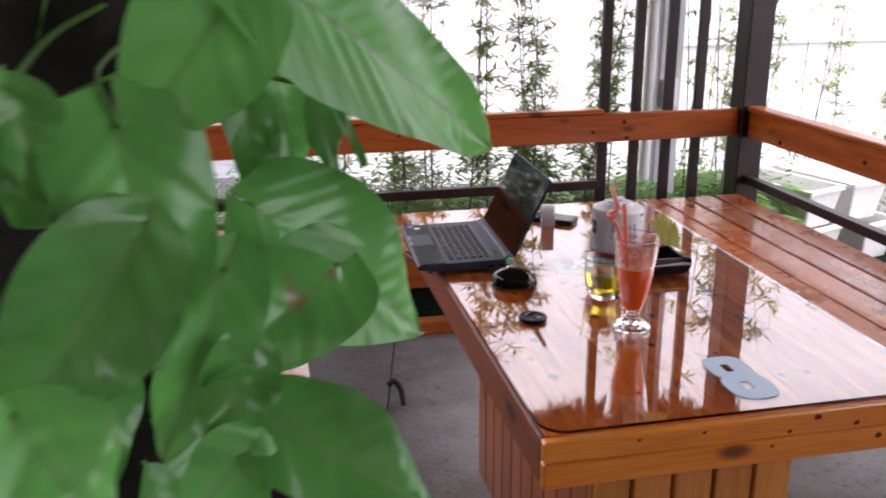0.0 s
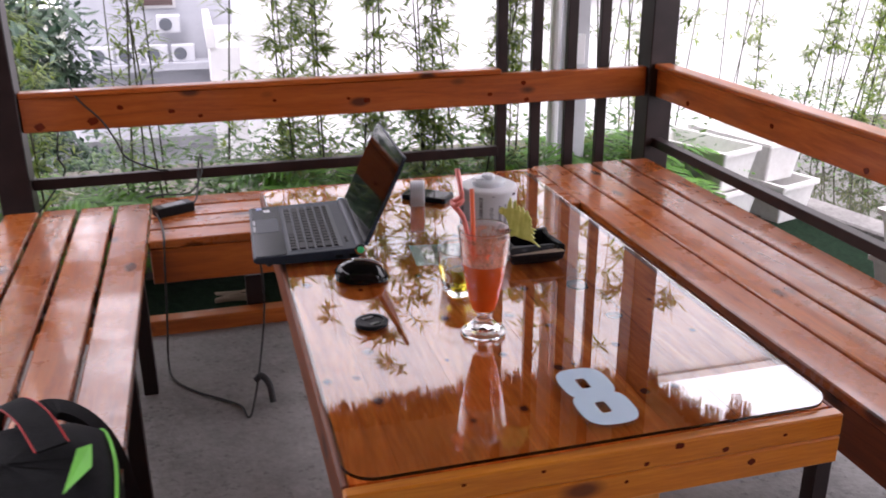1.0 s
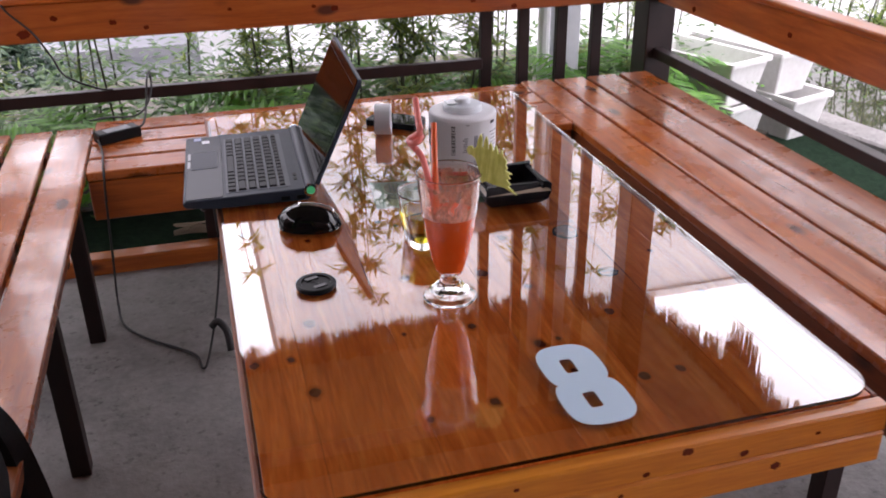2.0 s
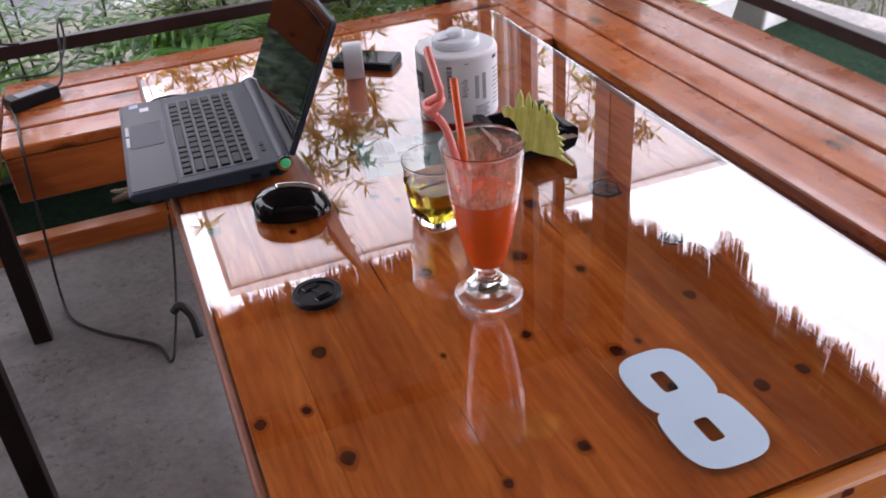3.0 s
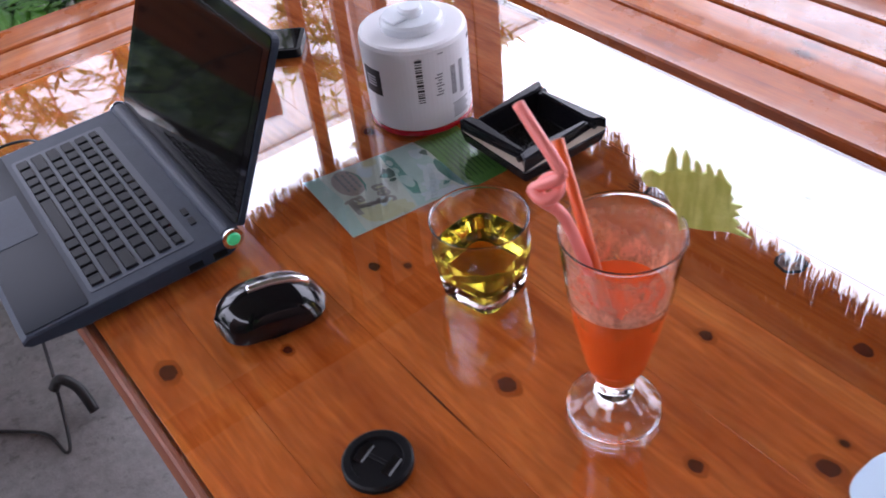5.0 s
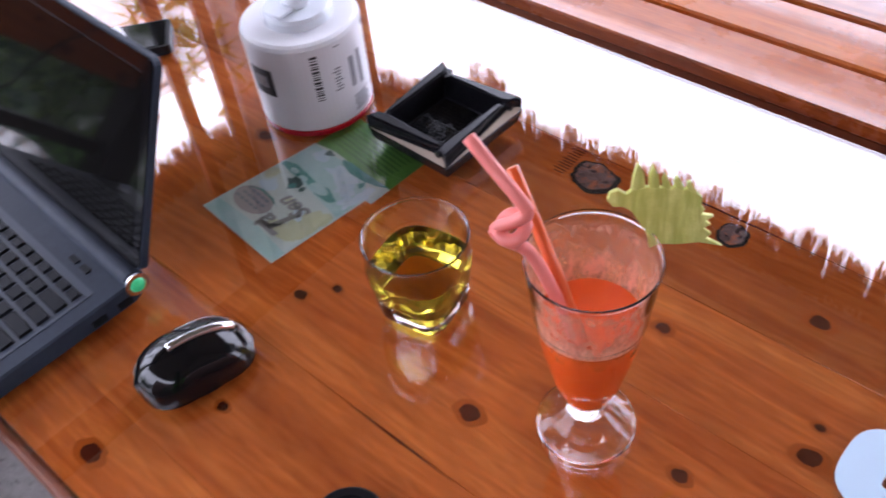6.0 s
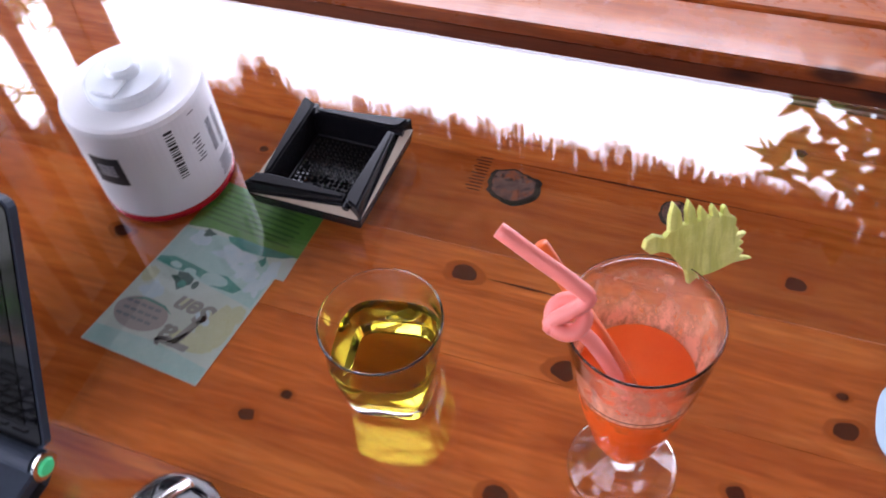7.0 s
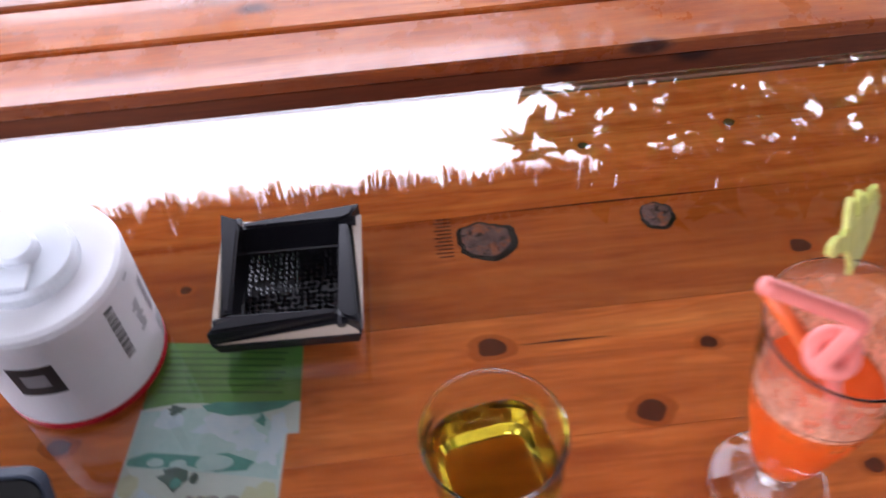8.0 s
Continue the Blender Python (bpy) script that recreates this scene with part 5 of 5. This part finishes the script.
def squared(blend):
    def shape(a, z, q):
        s = max(0.0, 1 - z / 0.080) ** 0.6 * blend
        e = 2 + 3.2 * s
        return q * (abs(math.cos(a)) ** e + abs(math.sin(a)) ** e) ** (-1 / e)
    return shape


part("glass_wall", lathe([(0.0, 0.0), (0.0300, 0.0), (0.0330, 0.003), (0.0365, 0.030), (0.0430, 0.070), (0.0470, 0.1000), (0.0476, 0.1016), (0.0475, 0.1030), (0.0467, 0.1037), (0.0459, 0.1031), (0.0455, 0.1018), (0.0454, 0.1000), (0.0412, 0.070), (0.0345, 0.030), (0.0305, 0.016), (0.0, 0.014)], 64, shape=squared(1.0), fine=True), GLASS, tumbler, smooth=True).visible_shadow = False
TEA = clear("yellow_tea", (0.69, 0.57, 0.05), 1.33)
part("tea", lathe([(0.0, 0.0143), (0.0302, 0.0163), (0.0343, 0.030), (0.0388, 0.056), (0.0405, 0.066), (0.0, 0.066)], 64, shape=squared(1.0), fine=True), TEA, tumbler, "clear yellow-green tea", smooth=True).visible_shadow = False

# ---- juice glass ----
sundae = thing("juice_glass", "footed tall glass of orange-red juice with straws", "glass", at=pose(0.2915, 0.3860, 0.7052) @ Matrix.Diagonal((1.01, 1.01, 1.022, 1.0)))


def fluted(a, z, q):
    if z < 0.05:
        return q * (1 + 0.007 * math.cos(8 * a) * math.sin(math.pi * min(1, max(0, z / 0.05))))
    if z < 0.14:
        return q * (1 + 0.006 * math.cos(8 * a))
    return q


part("glass_wall", lathe([(0.0, 0.0085), (0.012, 0.0080), (0.026, 0.0045), (0.0365, 0.0), (0.0400, 0.0), (0.0425, 0.003), (0.0415, 0.007), (0.030, 0.015), (0.017, 0.028), (0.0125, 0.036), (0.0140, 0.042), (0.0195, 0.046), (0.0270, 0.068), (0.0360, 0.110), (0.0405, 0.140),
                          (0.0425, 0.150), (0.0460, 0.180), (0.0484, 0.2045), (0.0491, 0.2062), (0.0490, 0.2076), (0.0483, 0.2083), (0.0475, 0.2077), (0.0471, 0.2062), (0.0470, 0.2045), (0.0440, 0.180), (0.0405, 0.150), (0.0384, 0.140), (0.0340, 0.110), (0.0250, 0.068), (0.0165, 0.050), (0.0, 0.047)], 64, shape=fluted, fine=True), GLASS, sundae, smooth=True).visible_shadow = False
JUICE = plain_noise("orange_juice", (0.96, 0.115, 0.009), (0.99, 0.155, 0.018), 40.0, 0.18)
part("juice", lathe([(0.0, 0.0464), (0.0172, 0.0500), (0.0258, 0.068), (0.0345, 0.110), (0.0384, 0.140), (0.0389, 0.1430), (0.0, 0.1430)], 48), JUICE, sundae, "opaque orange-red juice", smooth=False)
FILM = material("juice_film", (0.90, 0.46, 0.31), 0.3)
n_, l_ = FILM.node_tree.nodes, FILM.node_tree.links
mx_, tp_ = n_.new("ShaderNodeMixShader"), n_.new("ShaderNodeBsdfTransparent")
v_, _ = coords(FILM, (1, 1, 0.5))
sp_ = n_.new("ShaderNodeSeparateXYZ")
tc_ = n_.new("ShaderNodeTexCoord")
l_.new(tc_.outputs["Object"], sp_.inputs[0])
den_ = ramp(FILM, noise_of(FILM, v_, 75.0, 5, 0.7), [(0.40, (0.22, 0.22, 0.22)), (0.62, (0.75, 0.75, 0.75))])
den_ = mixed(FILM, 1.0, den_, ramp(FILM, sp_.outputs["Z"], [(0.150, (1.6, 1.6, 1.6)), (0.160, (1.3, 1.3, 1.3)), (0.174, (0.75, 0.75, 0.75)), (0.187, (0.55, 0.55, 0.55)), (0.193, (1, 1, 1)), (0.200, (0.1, 0.1, 0.1))]), "MULTIPLY")
l_.new(den_, mx_.inputs[0])
l_.new(tp_.outputs[0], mx_.inputs[1])
l_.new(n_["Principled BSDF"].outputs[0], mx_.inputs[2])
l_.new(mx_.outputs[0], n_["Material Output"].inputs[0])
part("foam_film", lathe([(0.0392, 0.1434), (0.0405, 0.1505), (0.0435, 0.180), (0.0464, 0.2035)], 48), FILM, sundae, "thin pinkish froth clinging inside", smooth=True)
PINK = material("pink_straw", (0.88, 0.23, 0.19), 0.35)
ORANGE = material("orange_straw", (0.80, 0.13, 0.02), 0.3)
loop = [(-0.018, -0.002, 0.135), (-0.027, 0.016, 0.195), (-0.033, 0.030, 0.228)]
for k in range(15):
    a, up = radians(-80 + 29 * k), 0.0006 * k
    loop.append((-0.037 + 0.8 * 0.0095 * math.sin(a) - 0.6 * up, 0.0386 + 0.0095 * math.cos(a), 0.249 + 0.6 * 0.0095 * math.sin(a) + 0.8 * up))
loop = smooth_path(loop + [(-0.036, 0.029, 0.267), (-0.035, 0.036, 0.277), (-0.032, 0.058, 0.289), (-0.0285, 0.0815, 0.302)], 6)
pink = thing("drinking_straw", "pink bendy straw twisted into a loop in the juice", "straw", at=pose(0.2915, 0.3860, 0.7052), group="straws in the juice glass")
a_, b_ = len(loop) // 8, len(loop) * 7 // 9
part("straw_stem", tube(loop[:a_ + 1], 0.0048, 12), PINK, pink, smooth=True)
part("straw_coil", tube(loop[a_:b_ + 1], 0.0049, 12), PINK, pink, smooth=True)
part("straw_top", tube(loop[b_:], 0.0048, 12), PINK, pink, smooth=True)
orange = thing("drinking_straw", "straight orange straw standing in the juice", "straw", at=pose(0.2915, 0.3860, 0.7052), group="straws in the juice glass")
part("straw_tube", tube([(-0.024, -0.014, 0.135), (-0.0165, 0.017, 0.193), (-0.0050, 0.065, 0.267)], 0.0048, 12), ORANGE, orange, smooth=True)

# ---- garnish ----
GARNISH = plain_noise("pale_green_rind", (0.60, 0.62, 0.11), (0.82, 0.82, 0.27), 70.0, 0.5, 0.5, 0.0012)
v_, _ = coords(GARNISH, (1, 0.12, 1))
n_ = GARNISH.node_tree.nodes["Principled BSDF"].inputs["Base Color"].links[0].from_socket
pleat_ = noise_of(GARNISH, v_, 170.0, 3, 0.5)
into(GARNISH, mixed(GARNISH, ramp(GARNISH, pleat_, [(0.40, (0.7, 0.7, 0.7)), (0.55, (0, 0, 0))]), n_, (0.50, 0.52, 0.08)), "Base Color")
bumped(GARNISH, pleat_, 0.9, 0.003)
SHAPE = [(445, 240), (452, 222), (470, 213), (488, 224), (499, 214), (503, 180), (515, 148), (527, 172), (529, 205), (537, 206), (538, 175), (547, 152), (558, 178), (561, 209), (567, 207), (566, 190), (572, 176),
         (583, 196), (586, 214), (594, 208), (593, 192), (600, 183), (611, 204), (614, 220), (621, 216), (622, 202), (630, 198), (638, 220), (650, 236), (658, 244), (655, 262), (664, 276), (657, 288), (688, 298),
         (668, 308), (682, 322), (664, 328), (684, 348), (672, 358), (716, 392), (655, 369), (600, 366), (560, 360), (541, 372), (536, 340), (530, 326), (516, 300), (498, 268), (478, 256), (458, 258)]
gx, gy = Vector((0.707, -0.707, 0.0)), Vector((0.165, 0.165, 0.972)).normalized()
gm = Matrix.Translation((0.3225, 0.3970, 0.9445)) @ Matrix((gx, gy, gx.cross(gy))).transposed().to_4x4()
garnish = thing("rind_garnish", "pale yellow-green carved rind hooked on the glass rim", "garnish", at=gm)


def rind_piece(name, points, half):
    """A gently bent slice of rind from its outline."""
    flat = [(0.0003146 * (x - 445) + 0.0000089 * (y - 240), -0.0000225 * (x - 445) - 0.000316 * (y - 240)) for x, y in points]
    bm = slab(flat, -half, half)
    bm.normal_update()
    bmesh.ops.recalc_face_normals(bm, faces=bm.faces[:])
    bmesh.ops.bevel(bm, geom=bm.edges[:], offset=0.0006, segments=1, affect="EDGES", clamp_overlap=True)
    bmesh.ops.triangulate(bm, faces=[f for f in bm.faces if len(f.verts) > 4])
    for v in bm.verts:
        v.co.z += 0.004 * math.sin(v.co.x * 42.0) - 1.6 * v.co.y * v.co.y
    part(name, bm, GARNISH, garnish)


TEETH = ((4, 8), (9, 13), (14, 18), (19, 23), (24, 28))
rind_piece("rind", [p for k, p in enumerate(SHAPE) if not any(a < k < b for a, b in TEETH)], 0.0022)
for a, b in TEETH:
    (x0, y0), (x1, y1) = SHAPE[a], SHAPE[b]
    rind_piece("spike", [(x0, y0 + 12)] + SHAPE[a:b + 1] + [(x1, y1 + 12)], 0.0019)

# ---- phone and tape roll ----
phone = thing("mobile_phone", "black mobile phone lying beside a tape roll", "phone", at=pose(0.402, 1.245, 0.705, 0, 0, -38))
part("case", slab(round_rect(-0.066, -0.036, 0.066, 0.036, 0.008, 4), 0.0, 0.014), BLACK, phone)
part("screen", slab(round_rect(-0.060, -0.032, 0.060, 0.032, 0.003, 3), 0.0142, 0.0150), SCREEN, phone)
roll = thing("tape_roll", "white ring-shaped roll standing on its edge", "tape roll", at=pose(0.358, 1.182, 0.741, 90, 0, 75))
part("ring", lathe([(0.026, -0.019), (0.035, -0.019), (0.036, -0.016), (0.036, 0.016), (0.035, 0.019), (0.026, 0.019), (0.026, -0.019)], 32), material("white_tape", (0.78, 0.78, 0.80), 0.3), roll)

# ---- power adaptor and cables ----
CORD = material("black_cord", (0.010, 0.010, 0.011), 0.45)
adaptor = thing("power_adaptor", "black laptop power adaptor lying on the bench", "adaptor", at=pose(-0.315, 2.045, 0.471, 0, 0, 27))
part("brick_case", box_mesh(-0.068, -0.028, 0.0, 0.068, 0.028, 0.034, 0.004), BLACK, adaptor)
part("label_plate", box_mesh(-0.040, -0.018, 0.0342, 0.040, 0.018, 0.0346), INK_GREY, adaptor)


def cord(points, radius=0.0026, label="thin black cable", name="cable"):
    return solid(name, tube(smooth_path(points, 8), radius, 8), CORD, label, "cable", smooth=True)


cord([(-0.372, 2.01, 0.486), (-0.356, 1.92, 0.478), (-0.345, 1.78, 0.477), (-0.350, 1.752, 0.40), (-0.366, 1.765, 0.18), (-0.380, 1.80, 0.02), (-0.360, 1.69, 0.004), (-0.290, 1.59, 0.004), (-0.200, 1.507, 0.004), (-0.155, 1.455, 0.004),
      (-0.140, 1.385, 0.004), (-0.122, 1.410, 0.02), (-0.085, 1.54, 0.10), (-0.055, 1.60, 0.26), (-0.055, 1.56, 0.42), (-0.075, 1.35, 0.60), (-0.078, 1.0, 0.68), (-0.074, 0.87, 0.700), (-0.066, 0.850, 0.708)], 0.0036, "thin black power cable trailing over the concrete floor")
cord([(-0.105, 1.49, 0.07), (-0.085, 1.49, 0.085), (-0.064, 1.47, 0.06), (-0.058, 1.44, 0.012)], 0.011, "short black cable strap hanging from the cable", "cable_strap")
cord([(-0.255, 2.075, 0.490), (-0.235, 2.13, 0.495), (-0.225, 2.22, 0.53), (-0.215, 2.30, 0.59), (-0.205, 2.335, 0.60), (-0.212, 2.31, 0.53), (-0.26, 2.25, 0.482), (-0.36, 2.26, 0.478), (-0.42, 2.30, 0.46)], 0.0035, "thick black mains cable looped over the lower bar")
cord([(-0.64, 2.39, 0.90), (-0.63, 2.345, 0.873), (-0.60, 2.308, 0.83), (-0.54, 2.312, 0.76), (-0.50, 2.32, 0.68), (-0.47, 2.33, 0.61), (-0.38, 2.335, 0.56), (-0.33, 2.34, 0.549)], 0.0035, "black wire draped over the handrail")
cord([(-0.70, 2.39, 0.72), (-0.715, 2.385, 0.62), (-0.70, 2.39, 0.56), (-0.76, 2.39, 0.47), (-0.82, 2.38, 0.40)], 0.0035, "black wire hanging behind the lower bar")
cord([(0.05, 1.20, 0.712), (0.03, 1.26, 0.709), (-0.02, 1.27, 0.709), (-0.06, 1.22, 0.712)], 0.0022, "thin black cable curling behind the laptop")

# ---- backpack ----
BAG = plain_noise("black_nylon", (0.005, 0.005, 0.006), (0.013, 0.013, 0.015), 25.0, 0.8, 0.4, 0.002, spec=0.15)
RED = material("red_piping", (0.45, 0.02, 0.02), 0.5)
GREEN = material("lime_green_fabric", (0.14, 0.55, 0.05), 0.6)
bag = thing("backpack", "black backpack with red and lime green trim on the bench", "backpack", at=pose(-0.540, 0.262, 0.471, 0, 0, 8))
bm = bmesh.new()
n, k = 14, 20
grid = []
for i in range(n + 1):
    f = i / n
    s = (1 - abs(2 * f - 1) ** 3.2) ** 0.42 if 0 < f < 1 else 0.02
    row = []
    for j in range(k):
        a = 2 * math.pi * j / k
        e = 3.2
        q = (abs(math.cos(a)) ** e + abs(math.sin(a)) ** e) ** (-1 / e)
        w = 1 + 0.05 * noise.noise((f * 4, math.cos(a) * 2, math.sin(a) * 2))
        row.append(bm.verts.new((0.165 * q * math.cos(a) * s * w, 0.20 * q * math.sin(a) * s * w * (1 - 0.1 * f), 0.17 * f * w)))
    grid.append(row)
for a, b in zip(grid, grid[1:]):
    for j in range(k):
        bm.faces.new((a[j], a[(j + 1) % k], b[(j + 1) % k], b[j]))
bm.faces.new(grid[0][::-1])
bm.faces.new(grid[-1])
part("main_bag", bm, BAG, bag, smooth=True)


def strap(points, w, mat, name, parent, label="", up=(0, 0, 1), thick=0.004):
    pts = smooth_path(points, 6)
    bm = bmesh.new()
    rows = []
    for i, p in enumerate(pts):
        d = (pts[min(i + 1, len(pts) - 1)] - pts[max(i - 1, 0)]).normalized()
        s = d.cross(Vector(up))
        s = s.normalized() if s.length > 0.05 else Vector((0, 1, 0))
        u = s.cross(d)
        rows.append([bm.verts.new(p + s * a * w + u * b * thick) for a, b in ((-1, -1), (1, -1), (1, 1), (-1, 1))])
    for a, b in zip(rows, rows[1:]):
        for j in range(4):
            bm.faces.new((a[j], a[(j + 1) % 4], b[(j + 1) % 4], b[j]))
    bm.faces.new(rows[0][::-1])
    bm.faces.new(rows[-1])
    return part(name, bm, mat, parent, label, smooth=False)


line = [(-0.06, 0.30, 0.03), (-0.04, 0.24, 0.12), (0.0, 0.18, 0.185), (0.04, 0.10, 0.195), (0.07, 0.0, 0.185)]
flat = strap(line, 0.024, BAG, "camera_strap", bag, "black strap edged in red", thick=0.002)
for o in (-0.025, 0.025):
    part("red_piping", tube(smooth_path([(x + o, y + o * 0.3, z + 0.002) for x, y, z in line], 6), 0.0016, 6), RED, flat, "red edging")
strap([(0.02, 0.19, 0.11), (0.06, 0.24, 0.125), (0.11, 0.24, 0.100), (0.15, 0.22, 0.045), (0.172, 0.19, -0.04), (0.185, 0.155, -0.14), (0.19, 0.12, -0.26)], 0.026, BAG, "shoulder_strap", bag, "padded black shoulder strap", up=(0.5, 0, 1), thick=0.008)
bm = bmesh.new()
q = [bm.verts.new(p) for p in ((0.080, -0.12, 0.172), (0.125, -0.05, 0.166), (0.128, 0.03, 0.160), (0.105, 0.01, 0.168))]
bm.faces.new(q)
part("green_flash", bm, GREEN, bag, "lime green fabric flash")
part("side_trim", tube(smooth_path([(0.150, -0.15, 0.13), (0.160, 0.0, 0.135), (0.150, 0.13, 0.12), (0.13, 0.17, 0.10)], 6), 0.003, 6), GREEN, bag, "lime green piping")

# ---- small things on the ground ----
solid("fallen_leaf", big_leaf_mesh(0.07, 0.02, 0.5, 0.8, 0.004, 3, 6, 3), material("dry_brown_leaf", (0.36, 0.18, 0.09), 0.7), "curled dry brown leaf on the turf", "leaf", at=pose(2.42, 2.12, 0.0, 0, 0, 40))
twigs = thing("dry_twigs", "small heap of pale dry twigs on the turf", "twigs", at=pose(-0.12, 2.33, -0.02))
TWIG = material("pale_dry_wood", (0.45, 0.36, 0.27), 0.8)
r = random.Random(3)
for i in range(9):
    a = r.uniform(-0.5, 0.5)
    part("twig", tube([(-0.09 * math.cos(a), -0.09 * math.sin(a), 0.01 + 0.004 * i), (0.09 * math.cos(a), 0.09 * math.sin(a), 0.015 + 0.005 * i)], 0.004, 6), TWIG, twigs)
solid("timber_block", box_mesh(-0.035, -0.03, 0.0, 0.035, 0.03, 0.20, 0.003), STEEL, "dark upright stub beneath the corner bench", "block", at=pose(-0.055, 2.165, -0.03))
